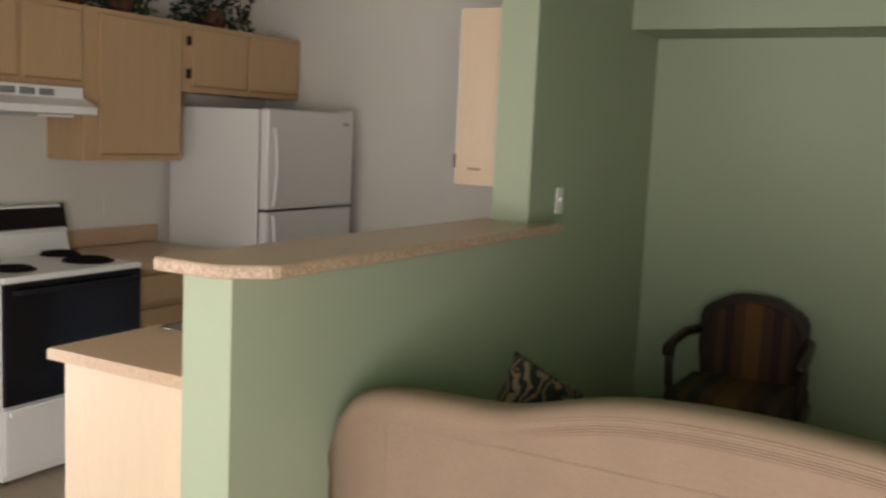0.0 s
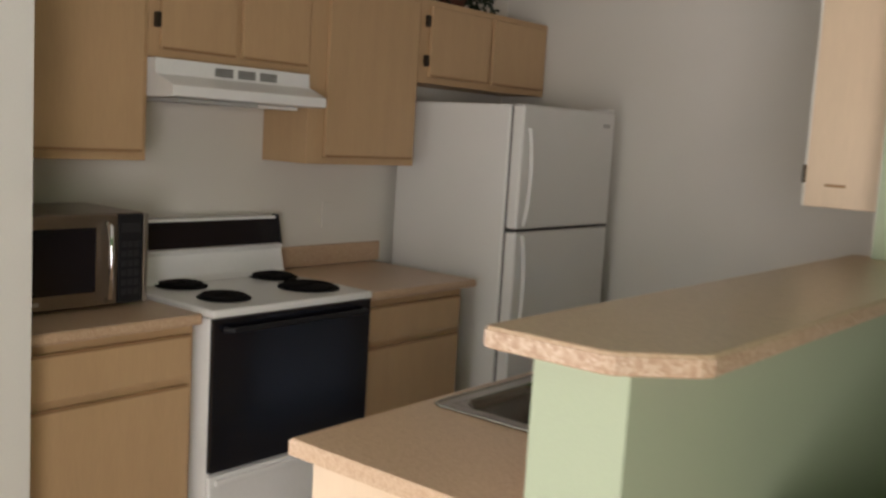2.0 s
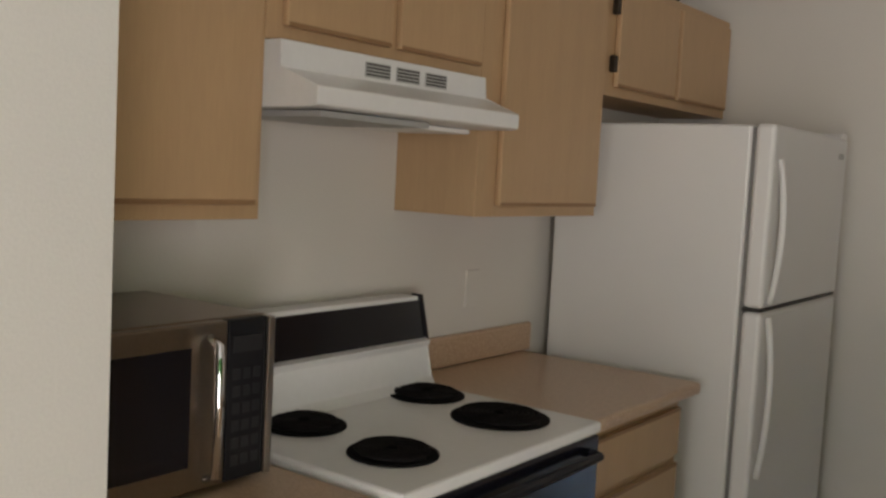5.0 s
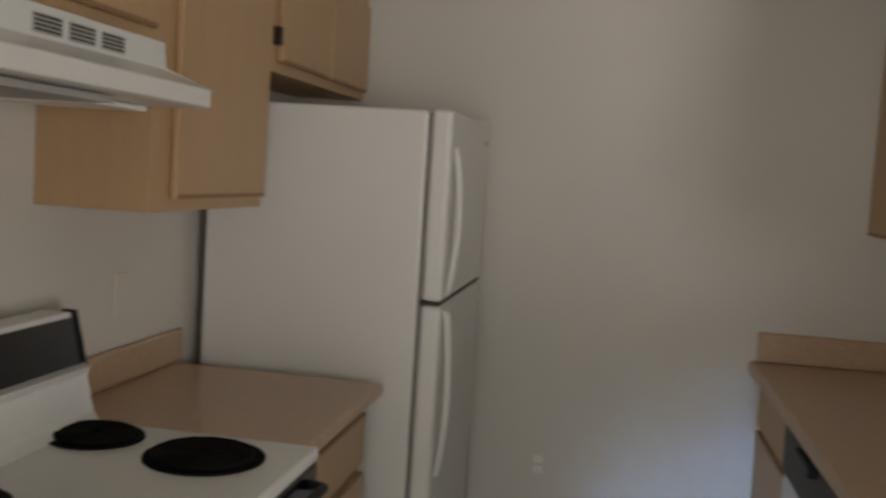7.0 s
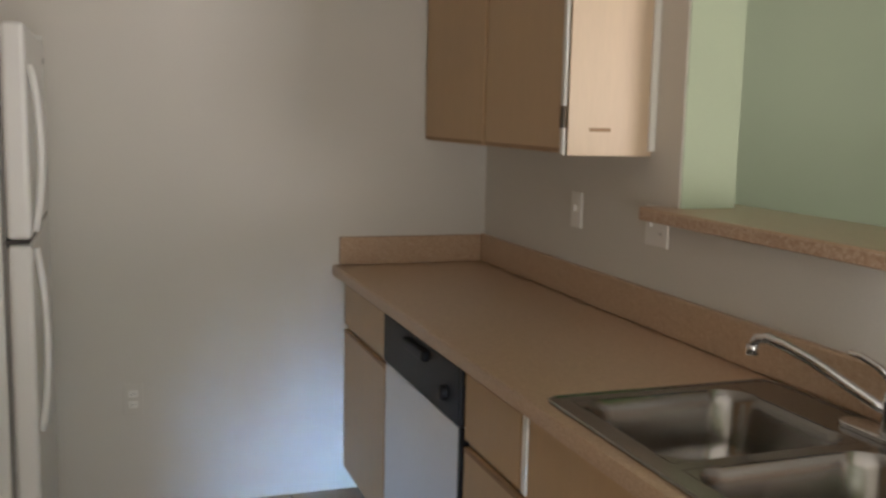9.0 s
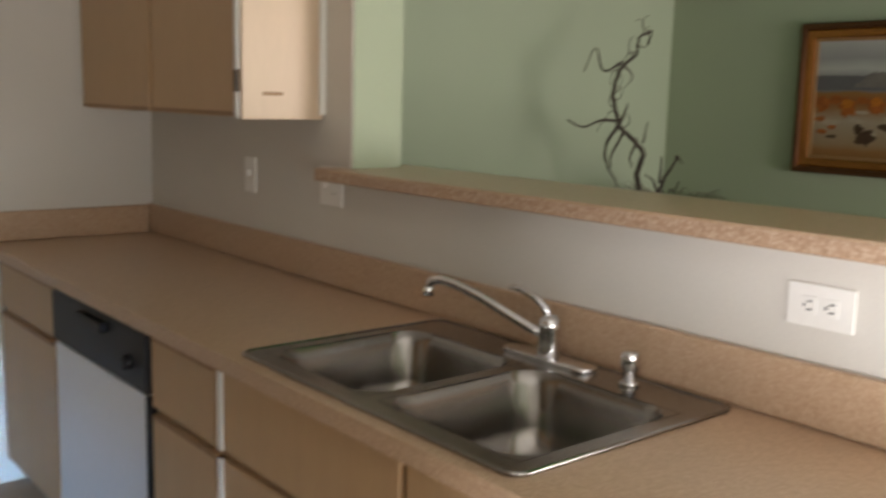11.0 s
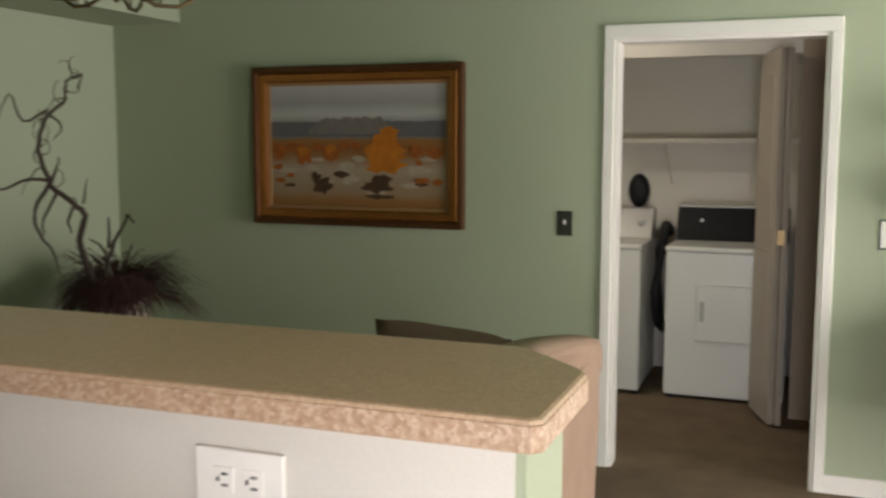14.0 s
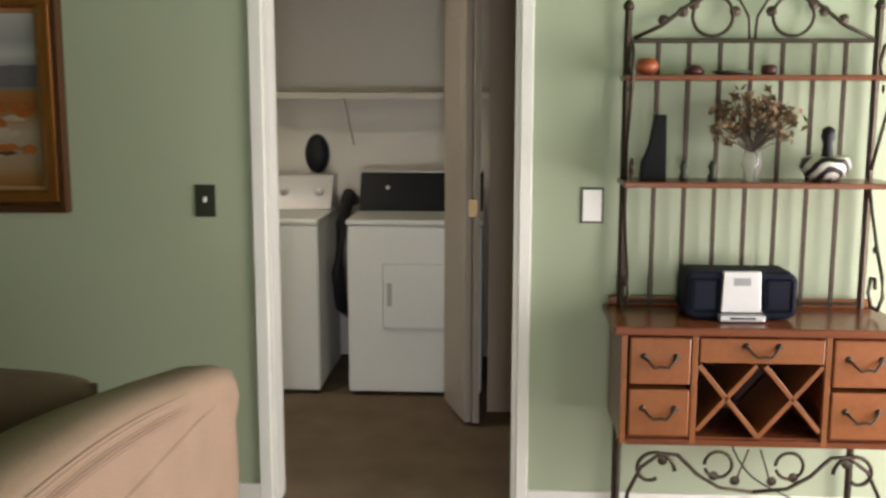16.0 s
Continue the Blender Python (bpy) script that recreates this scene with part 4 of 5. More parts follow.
ridge("mountain", M_PT5, 0.004, 0.996, 0.575, 0.70, 0.006, XP - 0.0166)
ridge("far_mountain", M_PT6, 0.22, 0.74, 0.60, 0.725, 0.018, XP - 0.0169)
daub("sand", M_PT3, [(0.10, 0.30, 0.055, 0.016), (0.24, 0.32, 0.045, 0.014), (0.44, 0.33, 0.05, 0.035), (0.46, 0.24, 0.05, 0.030), (0.52, 0.40, 0.035, 0.014), (0.84, 0.31, 0.065, 0.020), (0.90, 0.40, 0.05, 0.010), (0.28, 0.39, 0.04, 0.010), (0.80, 0.19, 0.05, 0.012)], XP - 0.0171)
daub("shrub", M_PT2, [(0.06, 0.45, 0.040, 0.040), (0.13, 0.49, 0.03, 0.025), (0.20, 0.43, 0.050, 0.048), (0.28, 0.49, 0.03, 0.02), (0.36, 0.45, 0.050, 0.045), (0.44, 0.51, 0.03, 0.016), (0.50, 0.50, 0.025, 0.018), (0.83, 0.46, 0.035, 0.030), (0.85, 0.37, 0.02, 0.014), (0.93, 0.45, 0.045, 0.028), (0.05, 0.33, 0.03, 0.014), (0.06, 0.22, 0.03, 0.014), (0.12, 0.26, 0.025, 0.012), (0.86, 0.23, 0.04, 0.014), (0.95, 0.22, 0.03, 0.016)], XP - 0.0175)
daub("rock", M_PT4, [(0.31, 0.18, 0.060, 0.040), (0.27, 0.25, 0.030, 0.022), (0.42, 0.27, 0.042, 0.018), (0.62, 0.18, 0.080, 0.034), (0.64, 0.24, 0.06, 0.020), (0.63, 0.10, 0.07, 0.012), (0.86, 0.20, 0.035, 0.010), (0.12, 0.18, 0.03, 0.010)], XP - 0.0185)
daub("pale_stone", M_PT3, [(0.61, 0.135, 0.055, 0.014), (0.36, 0.22, 0.014, 0.016)], XP - 0.0193)
daub("golden_tree", M_PT1, [(0.665, 0.36, 0.105, 0.045), (0.66, 0.44, 0.105, 0.050), (0.66, 0.52, 0.085, 0.050), (0.68, 0.58, 0.055, 0.040), (0.69, 0.62, 0.03, 0.025), (0.20, 0.46, 0.030, 0.026), (0.36, 0.48, 0.030, 0.024)], XP - 0.0197)

# ---- chandelier ----
CX, CY = 2.26, 5.18
ch = thing("chandelier", (CX, CY, GREENZ), "brass chandelier with etched glass tulip shades", "chandelier")
part("canopy", lathe([(0.06, 0.0), (0.06, -0.015), (0.02, -0.03)], (CX, CY, GREENZ), 20), M_BRASS, ch, smooth=True)
part("stem", lathe([(0.010, -0.02), (0.010, -0.10), (0.03, -0.13), (0.045, -0.17), (0.055, -0.20), (0.030, -0.235), (0.012, -0.25), (0.018, -0.268), (0.006, -0.285)], (CX, CY, GREENZ), 18), M_BRASS, ch, smooth=True)
for k in range(6):
    a = 2 * math.pi * k / 6 + 0.35
    ca, sa = math.cos(a), math.sin(a)
    z0 = GREENZ
    armp = [(CX + r * ca, CY + r * sa, z0 + h) for r, h in ((0.03, -0.19), (0.08, -0.255), (0.16, -0.285), (0.24, -0.285), (0.295, -0.255), (0.30, -0.22))]
    ar = part("arm", tube(armp, 0.008, 8), M_BRASS, ch, smooth=True)
    curl = [(CX + (0.14 + 0.035 * math.cos(t_)) * ca, CY + (0.14 + 0.035 * math.cos(t_)) * sa, z0 - 0.255 + 0.035 * math.sin(t_)) for t_ in (radians(-90 + 30 * j) for j in range(11))]
    part("scroll", tube(curl, 0.005, 6), M_BRASS, ar, smooth=True)
    ex, ey = CX + 0.30 * ca, CY + 0.30 * sa
    part("cup", lathe([(0.012, -0.225), (0.028, -0.215), (0.030, -0.20)], (ex, ey, z0), 16), M_BRASS, ar, smooth=True)
    part("shade", lathe([(0.026, -0.21), (0.050, -0.18), (0.058, -0.15), (0.054, -0.115), (0.062, -0.09), (0.060, -0.09), (0.052, -0.115), (0.056, -0.15), (0.047, -0.18), (0.024, -0.206)], (ex, ey, z0), 20), M_FROST, ar, "etched glass tulip shade", True)


# ---- sofa ----
def soft(b, levels=2):
    bmesh.ops.subdivide_edges(b, edges=b.edges[:], cuts=1, use_grid_fill=True)
    for _ in range(levels):
        bmesh.ops.smooth_vert(b, verts=b.verts, factor=0.5, use_axis_x=True, use_axis_y=True, use_axis_z=True)
    return b


SO0, SO1, SOY = 0.300, 2.62, 3.335
sofa = thing("sofa", ((SO0 + SO1) / 2, SOY + 0.45, 0), "peach corduroy camelback sofa seen from behind", "sofa")
n = 40
bk = bmesh.new()
rows_ = []


def crest(u):
    """Height of the back along its length: rounded shoulders and a long low hump."""
    e = min(u, 1 - u) * (SO1 - SO0)
    drop = 0.16 * max(0, 1 - e / 0.14) ** 2
    return 0.842 + 0.140 * math.sin(math.pi * u) ** 1.3 + 0.012 * math.exp(-((u - 0.08) / 0.05) ** 2) - 0.038 * math.exp(-((u - 0.25) / 0.09) ** 2) - drop


for i in range(n + 1):
    u = i / n
    x = SO0 + (SO1 - SO0) * u
    h = crest(u)
    prof = [(SOY + 0.02, 0.06), (SOY, 0.30), (SOY - 0.01, 0.55), (SOY - 0.006, h - 0.10), (SOY - 0.014, h - 0.075), (SOY - 0.018, h - 0.04), (SOY - 0.004, h - 0.012), (SOY + 0.04, h), (SOY + 0.11, h - 0.004), (SOY + 0.18, h - 0.03), (SOY + 0.22, h - 0.09), (SOY + 0.25, 0.42), (SOY + 0.25, 0.06)]
    e = min(u, 1 - u) * (SO1 - SO0)
    pinch = 0.05 * max(0, 1 - e / 0.10) ** 2
    rows_.append([bk.verts.new((x, y + (pinch if y < SOY + 0.1 else -pinch), z)) for y, z in prof])
for a, c in zip(rows_, rows_[1:]):
    for k in range(len(a) - 1):
        bk.faces.new((a[k], a[k + 1], c[k + 1], c[k]))
for r_ in (rows_[0], rows_[-1]):
    bk.faces.new(r_)
backrest = part("backrest", bk, M_SOFA, sofa, "camelback with ribbed corduroy cover", True)
part("outer_back_panel", box(0.525, SOY - 0.0125, 0.10, 2.46, SOY + 0.004, 0.80, 0.010, 3), M_SOFA, sofa, smooth=False)
for k in range(7):
    line = []
    for i in range(25):
        x = 0.62 + i * 0.075
        h = crest((x - SO0) / (SO1 - SO0))
        sink_in = 0.006 * (max(0, 1 - i / 6) + max(0, 1 - (24 - i) / 6))
        line.append((x, SOY - 0.0135 - 0.004 * math.sin(math.pi * k / 6) + sink_in, h - 0.075 + k * 0.0075))
    part("rib", tube(line, 0.0026, 5), M_SOFA, backrest, smooth=True)
for x0 in (SO0 + 0.01, SO1 - 0.23):
    part("arm", soft(box(x0, SOY + 0.10, 0.06, x0 + 0.22, SOY + 0.92, 0.64, 0.06, 3)), M_SOFA, sofa, smooth=True)
part("base", box(SO0 + 0.02, SOY + 0.05, 0.06, SO1 - 0.02, SOY + 0.88, 0.30, 0.03, 3), M_SOFA, sofa, smooth=False)
for k in range(3):
    w = (SO1 - SO0 - 0.44) / 3
    x0 = SO0 + 0.21 + k * w
    part("seat_cushion", soft(box(x0, SOY + 0.26, 0.30, x0 + w - 0.01, SOY + 0.90, 0.46, 0.05, 3)), M_SOFA, sofa, smooth=True)
for x in (SO0 + 0.08, SO1 - 0.08):
    for y in (SOY + 0.10, SOY + 0.84):
        part("leg", lathe([(0.02, 0.0), (0.028, 0.06)], (x, y, 0), 12), M_WALNUT, sofa)


def pillow(name, label, place, size, turn, material):
    b = bmesh.new()
    m = 14
    def sheet(s):
        g = []
        for i in range(m + 1):
            row = []
            for j in range(m + 1):
                u, v = i / m * 2 - 1, j / m * 2 - 1
                f = max(0.0, (1 - u ** 4) * (1 - v ** 4)) ** 0.55
                pin = 1 - 0.04 * (1 - abs(u)) * abs(v) ** 3
                pin2 = 1 - 0.04 * (1 - abs(v)) * abs(u) ** 3
                row.append(b.verts.new((u * size[0] / 2 * pin2, v * size[1] / 2 * pin, s * size[2] / 2 * f)))
            g.append(row)
        for i in range(m):
            for j in range(m):
                b.faces.new((g[i][j], g[i + 1][j], g[i + 1][j + 1], g[i][j + 1]))
    sheet(1)
    sheet(-1)
    bmesh.ops.remove_doubles(b, verts=b.verts, dist=0.002)
    bmesh.ops.transform(b, matrix=turn.to_4x4(), verts=b.verts)
    ob = part(name, b, material, smooth=True)
    ob.matrix_world = Matrix.Translation(place)
    return tagged(ob, label, "cushion")


pillow("cushion", "taupe cushion leaning on the sofa arm", (2.36, 3.87, 0.70), (0.50, 0.40, 0.19), Euler((radians(66), radians(-6), radians(97))).to_matrix(), M_PILLOW)
pillow("cushion", "black cushion lying on the sofa seat", (2.14, 4.05, 0.60), (0.42, 0.40, 0.16), Euler((radians(50), 0, radians(108))).to_matrix(), M_PILLOWDK)
M_SCROLLPAT = bpy.data.materials.new("patterned_black_and_tan_fabric")
M_SCROLLPAT.use_nodes = True
nt = M_SCROLLPAT.node_tree
wv = nt.nodes.new("ShaderNodeTexWave")
wv.inputs["Scale"].default_value, wv.inputs["Distortion"].default_value, wv.inputs["Detail"].default_value = 11.0, 16.0, 2.0
co = nt.nodes.new("ShaderNodeTexCoord")
nt.links.new(co.outputs["Object"], wv.inputs["Vector"])
rp = nt.nodes.new("ShaderNodeValToRGB")
rp.color_ramp.elements[0].position, rp.color_ramp.elements[0].color = 0.55, (0.012, 0.010, 0.012, 1)
rp.color_ramp.elements[1].position, rp.color_ramp.elements[1].color = 0.68, (0.22, 0.14, 0.09, 1)
nt.links.new(wv.outputs["Fac"], rp.inputs["Fac"])
nt.links.new(rp.outputs["Color"], nt.nodes["Principled BSDF"].inputs["Base Color"])
nt.nodes["Principled BSDF"].inputs["Roughness"].default_value = 0.85
pillow("cushion", "black and tan patterned cushion on the sofa arm", (0.665, 4.06, 0.66), (0.34, 0.34, 0.14), Euler((radians(75), radians(30), radians(55))).to_matrix(), M_SCROLLPAT)

# ---- carved armchair ----
AX, AY = 0.99, 5.72
ac = thing("armchair", (AX, AY, 0), "dark carved walnut armchair with striped upholstery", "armchair")
M_STRIPE = bpy.data.materials.new("striped_brown_gold_fabric")
M_STRIPE.use_nodes = True
nt = M_STRIPE.node_tree
co = nt.nodes.new("ShaderNodeTexCoord")
sx_ = nt.nodes.new("ShaderNodeSeparateXYZ")
nt.links.new(co.outputs["Generated"], sx_.inputs[0])
rp = nt.nodes.new("ShaderNodeValToRGB")
rp.color_ramp.interpolation = "CONSTANT"
sd = ((0.0, (0.028, 0.010, 0.006)), (0.12, (0.060, 0.026, 0.012)), (0.20, (0.026, 0.008, 0.006)), (0.30, (0.070, 0.026, 0.010)), (0.42, (0.12, 0.048, 0.007)), (0.60, (0.058, 0.021, 0.010)), (0.72, (0.026, 0.008, 0.006)), (0.82, (0.060, 0.026, 0.012)), (0.90, (0.028, 0.010, 0.006)))
el = rp.color_ramp.elements
el[0].color = (*sd[0][1], 1)
el[1].position, el[1].color = sd[-1][0], (*sd[-1][1], 1)
for s_, c_ in sd[1:-1]:
    el.new(s_).color = (*c_, 1)
nt.links.new(sx_.outputs["X"], rp.inputs["Fac"])
nt.links.new(rp.outputs["Color"], nt.nodes["Principled BSDF"].inputs["Base Color"])
nt.nodes["Principled BSDF"].inputs["Roughness"].default_value = 0.8


def back_outline(w, z0, z1, inset=0.0):
    """A chair back with a bowed crest and stepped shoulders."""
    h = w / 2 - inset
    zt = z1 - inset
    right = [(h * 0.92, z0 + inset), (h, z0 + 0.2), (h, zt - 0.13), (h * 0.93, zt - 0.085), (h * 0.80, zt - 0.07), (h * 0.66, zt - 0.04), (h * 0.45, zt - 0.012), (h * 0.2, zt)]
    return [(AX + x, z) for x, z in right] + [(AX - x, z) for x, z in reversed(right)]


BYK = AY + 0.24
part("back_frame", prism(back_outline(0.53, 0.40, 0.89), BYK, BYK + 0.045, 0.008, "y"), M_WALNUT, ac)
part("back_pad", prism(back_outline(0.53, 0.42, 0.89, 0.04), BYK - 0.03, BYK + 0.002, 0.012, "y"), M_STRIPE, ac, "brown and gold striped back pad")
part("seat", box(AX - 0.29, AY - 0.27, 0.38, AX + 0.29, BYK, 0.47, 0.03, 3), M_STRIPE, ac)
part("seat_rail", box(AX - 0.295, AY - 0.275, 0.32, AX + 0.295, BYK + 0.03, 0.385, 0.01), M_WALNUT, ac)
for s in (-1, 1):
    part("arm", tube([(AX + s * 0.27, BYK + 0.01, 0.68), (AX + s * 0.295, AY + 0.1, 0.69), (AX + s * 0.305, AY - 0.08, 0.67), (AX + s * 0.305, AY - 0.17, 0.655), (AX + s * 0.30, AY - 0.20, 0.63)], 0.024, 8), M_WALNUT, ac, smooth=True)
    part("arm_post", tube([(AX + s * 0.30, AY - 0.12, 0.66), (AX + s * 0.31, AY - 0.12, 0.58), (AX + s * 0.30, AY - 0.14, 0.48), (AX + s * 0.285, AY - 0.14, 0.36)], 0.020, 8), M_WALNUT, ac, smooth=True)
    part("leg", tube([(AX + s * 0.27, AY - 0.25, 0.34), (AX + s * 0.28, AY - 0.27, 0.22), (AX + s * 0.265, AY - 0.25, 0.10), (AX + s * 0.28, AY - 0.27, 0.0)], 0.028, 8, r1=0.02), M_WALNUT, ac, smooth=True)
    part("leg", tube([(AX + s * 0.26, BYK + 0.01, 0.42), (AX + s * 0.26, BYK + 0.02, 0.2), (AX + s * 0.265, BYK + 0.05, 0.0)], 0.024, 8, r1=0.02), M_WALNUT, ac, smooth=True)

# ---- branch arrangement in a floor vase ----
VX, VY = 2.82, 5.70
vs = thing("floor_vase", (VX, VY, 0), "tall cream ceramic floor vase with dried branches", "vase")
part("urn", lathe([(0.12, 0.0), (0.13, 0.03), (0.10, 0.11), (0.15, 0.35), (0.19, 0.55), (0.17, 0.69), (0.12, 0.755), (0.15, 0.79), (0.14, 0.79), (0.11, 0.755)], (VX, VY, 0), 28), M_VASE, vs, smooth=True)
rng = random.Random(11)


def bend(points, n=4):
    """A smooth curve through a few points."""
    p = [Vector(q) for q in points]
    p = [2 * p[0] - p[1]] + p + [2 * p[-1] - p[-2]]
    out = []
    for a, b, c, d in zip(p, p[1:], p[2:], p[3:]):
        for k in range(n):
            t = k / n
            out.append(0.5 * (2 * b + (c - a) * t + (2 * a - 5 * b + 4 * c - d) * t * t + (3 * b - a - 3 * c + d) * t ** 3))
    return out + [p[-2]]


def limb(run, r, r1, name="branch", label="", deep=0.0):
    """A gnarled branch: run of (across, up) from the vase's mouth, thinning towards its tip."""
    line = bend([(VX + 1.04 * dx, VY + deep * k + rng.uniform(-0.015, 0.015), 1.04 * z - 0.062) for k, (dx, z) in enumerate(run)])
    knots = [p + Vector((rng.uniform(-1, 1), rng.uniform(-1, 1), rng.uniform(-1, 1))) * r * 0.35 for p in line]
    part(name, tube(knots, r, 7, r1=r1), M_BRANCH, vs, label, True)
    return knots


def curl(start, heading, length, turn, r):
    """A thin twig that winds as it goes."""
    p, a, n = Vector(start), math.atan2(heading[1], heading[0]), 9
    pts = [p.copy()]
    for k in range(n):
        a += turn * (0.5 + k / n) + rng.uniform(-0.25, 0.25)
        p = p + Vector((math.cos(a), rng.uniform(-0.35, 0.35), math.sin(a))) * length / n
        pts.append(p.copy())
    part("twig", tube(pts, r, 5, r1=0.0015), M_BRANCH, vs, smooth=True)


main = limb([(-0.03, 0.70), (-0.13, 0.92), (-0.20, 1.11), (-0.17, 1.22), (-0.25, 1.28), (-0.36, 1.36), (-0.44, 1.50), (-0.38, 1.63), (-0.26, 1.72), (-0.24, 1.79), (-0.17, 1.825), (-0.20, 1.76)], 0.017, 0.004, label="dark twisted branch")
limb([(-0.35, 1.375), (-0.48, 1.385), (-0.62, 1.35), (-0.74, 1.385)], 0.009, 0.003)
limb([(-0.36, 1.67), (-0.50, 1.62), (-0.57, 1.72), (-0.63, 1.61)], 0.007, 0.002)
limb([(-0.36, 1.645), (-0.30, 1.60), (-0.35, 1.54)], 0.006, 0.002)
limb([(-0.36, 1.36), (-0.46, 1.26), (-0.45, 1.16), (-0.37, 1.08), (-0.35, 0.98)], 0.010, 0.003)
limb([(-0.34, 1.33), (-0.42, 1.22), (-0.41, 1.15)], 0.008, 0.003)
limb([(-0.37, 1.38), (-0.31, 1.47)], 0.008, 0.003)
limb([(-0.19, 1.27), (-0.15, 1.38)], 0.006, 0.002)
limb([(-0.24, 1.28), (-0.28, 1.20), (-0.25, 1.15)], 0.008, 0.003)
limb([(-0.01, 0.70), (-0.05, 0.90), (-0.02, 1.06), (0.07, 1.16), (0.11, 1.205), (0.135, 1.16)], 0.013, 0.005)
limb([(-0.02, 1.06), (-0.01, 1.20)], 0.009, 0.004)
limb([(-0.03, 1.00), (-0.09, 1.08), (-0.14, 1.11)], 0.009, 0.003)
limb([(0.01, 0.74), (0.09, 0.96), (0.12, 1.07)], 0.010, 0.004)
for k in range(15):
    q = main[rng.randrange(14, len(main) - 4)]
    side = rng.choice((-1, 1))
    curl(q, (side, rng.uniform(-0.9, 0.7)), rng.uniform(0.07, 0.18), side * rng.uniform(-0.4, 0.5), 0.0035)
bb = bmesh.new()
for k in range(1500):
    a, el_ = rng.uniform(0, 2 * math.pi), rng.uniform(-0.1, 0.75)
    ln = rng.uniform(0.14, 0.30) * (1.5 if math.cos(a) > 0 else 0.85)
    d = Vector((math.cos(a), math.sin(a) * 0.8, el_ * 0.9)).normalized()
    p0 = Vector((VX, VY, 0.775)) + 0.09 * d
    side = d.cross(Vector((0, 0, 1))).normalized()
    sway = side * rng.uniform(-0.06, 0.06)
    w = side * rng.uniform(0.0018, 0.0045)
    run = [p0 + d * ln * t + sway * t * t + Vector((0, 0, 0.07 * math.sin(math.pi * t) - 0.10 * t * t)) for t in (0, 0.35, 0.7, 1)]
    v = [bb.verts.new(q) for q in (run[0] - w * 0.4, run[0] + w * 0.4, run[1] + w, run[2] + w * 0.8, run[3], run[2] - w * 0.8, run[1] - w)]
    bb.faces.new((v[0], v[1], v[2], v[6]))
    bb.faces.new((v[6], v[2], v[3], v[5]))
    bb.faces.new((v[5], v[3], v[4]))
tagged(part("foliage", bb, M_BUSH, vs, "dried burgundy grass tuft"), kind="stuff")

# ---- laundry ----
wa = thing("washer", (5.345, 3.905, 0), "white top-load washing machine", "washing machine")
LX = 4.986
part("cabinet", box(LX, 3.575, 0.02, LX + 0.66, 4.255, 0.895, 0.012), M_WHITE, wa)
part("top", box(LX - 0.008, 3.57, 0.895, LX + 0.66, 4.26, 0.925, 0.010), M_WHITE, wa)
cns = part("console", prism([(LX + 0.44, 0.925), (LX + 0.66, 0.925), (LX + 0.66, 1.11), (LX + 0.56, 1.11)], 3.58, 4.25, 0.006, "y"), M_SILVER, wa, "grey control console")
part("panel", box(LX + 0.55, 3.655, 1.02, LX + 0.556, 3.805, 1.09), M_IVORY, cns)
for y in (3.655, 3.855, 4.055):
    part("knob", lathe([(0.025, 0.0), (0.022, -0.025), (0.01, -0.03)], (LX + 0.505, y, 1.02), 16, axis="x"), M_SILVER, cns)
for y in (3.605, 4.225):
    part("foot", box(LX + 0.03, y - 0.02, 0, LX + 0.07, y + 0.02, 0.021), M_BLACK, wa)
dy = thing("dryer", (5.345, 3.085, 0), "white front-load dryer with a black console", "dryer")
part("cabinet", box(LX, 2.735, 0.02, LX + 0.66, 3.425, 0.895, 0.012), M_WHITE, dy)
part("top", box(LX - 0.008, 2.73, 0.895, LX + 0.66, 3.43, 0.925, 0.010), M_WHITE, dy)
cns = part("console", prism([(LX + 0.40, 0.925), (LX + 0.66, 0.925), (LX + 0.66, 1.13), (LX + 0.50, 1.13), (LX + 0.42, 0.96)], 2.74, 3.42, 0.006, "y"), M_BLACK, dy, "black control console")
part("knob", lathe([(0.012, 0.0), (0.010, -0.02)], (LX + 0.45, 3.265, 1.05), 14, axis="x"), M_SILVER, cns)
part("console_trim", box(LX + 0.49, 2.745, 1.130, LX + 0.655, 3.415, 1.138, 0.002), M_SILVER, cns)
d_ = part("door", box(LX - 0.014, 2.825, 0.36, LX - 0.001, 3.245, 0.70, 0.012, 3), M_WHITE, dy)
part("recess", box(LX - 0.016, 3.195, 0.48, LX - 0.013, 3.22, 0.60, 0.001), M_SHADE, d_)
for y in (2.775, 3.385):
    part("foot", box(LX + 0.03, y - 0.02, 0, LX + 0.07, y + 0.02, 0.021), M_BLACK, dy)
hose = thing("vent_hose", (5.245, 3.495, 0), "dark hose hanging between washer and dryer", "hose")
part("tube", tube([(5.745, 3.5, 0.95), (5.545, 3.5, 1.0), (5.295, 3.5, 0.86), (5.145, 3.5, 0.62), (5.245, 3.5, 0.42), (5.545, 3.5, 0.32)], 0.035, 10), M_BLACK, hose, smooth=True)
shf = thing("wire_shelf", (5.645, 3.705, 1.56), "white wire shelf with brackets on laundry wall", "shelf")
for k in range(9):
    x = 5.505 + 0.035 * k
    part("wire", tube([(x, 2.50, 1.56), (x, 4.705, 1.56)], 0.0045 if k else 0.008, 6), M_WIRE, shf)
part("lip", box(5.498, 2.50, 1.535, 5.504, 4.705, 1.568, 0.001), M_WIRE, shf)
for y in (3.525, 4.405):
    part("bracket", tube([(5.515, y, 1.55), (5.795, y - 0.02, 1.27)], 0.006, 6), M_WIRE, shf)
ir = thing("wall_holder", (5.795, 3.725, 1.30), "black oval wall-mounted holder over the washer", "wall holder")
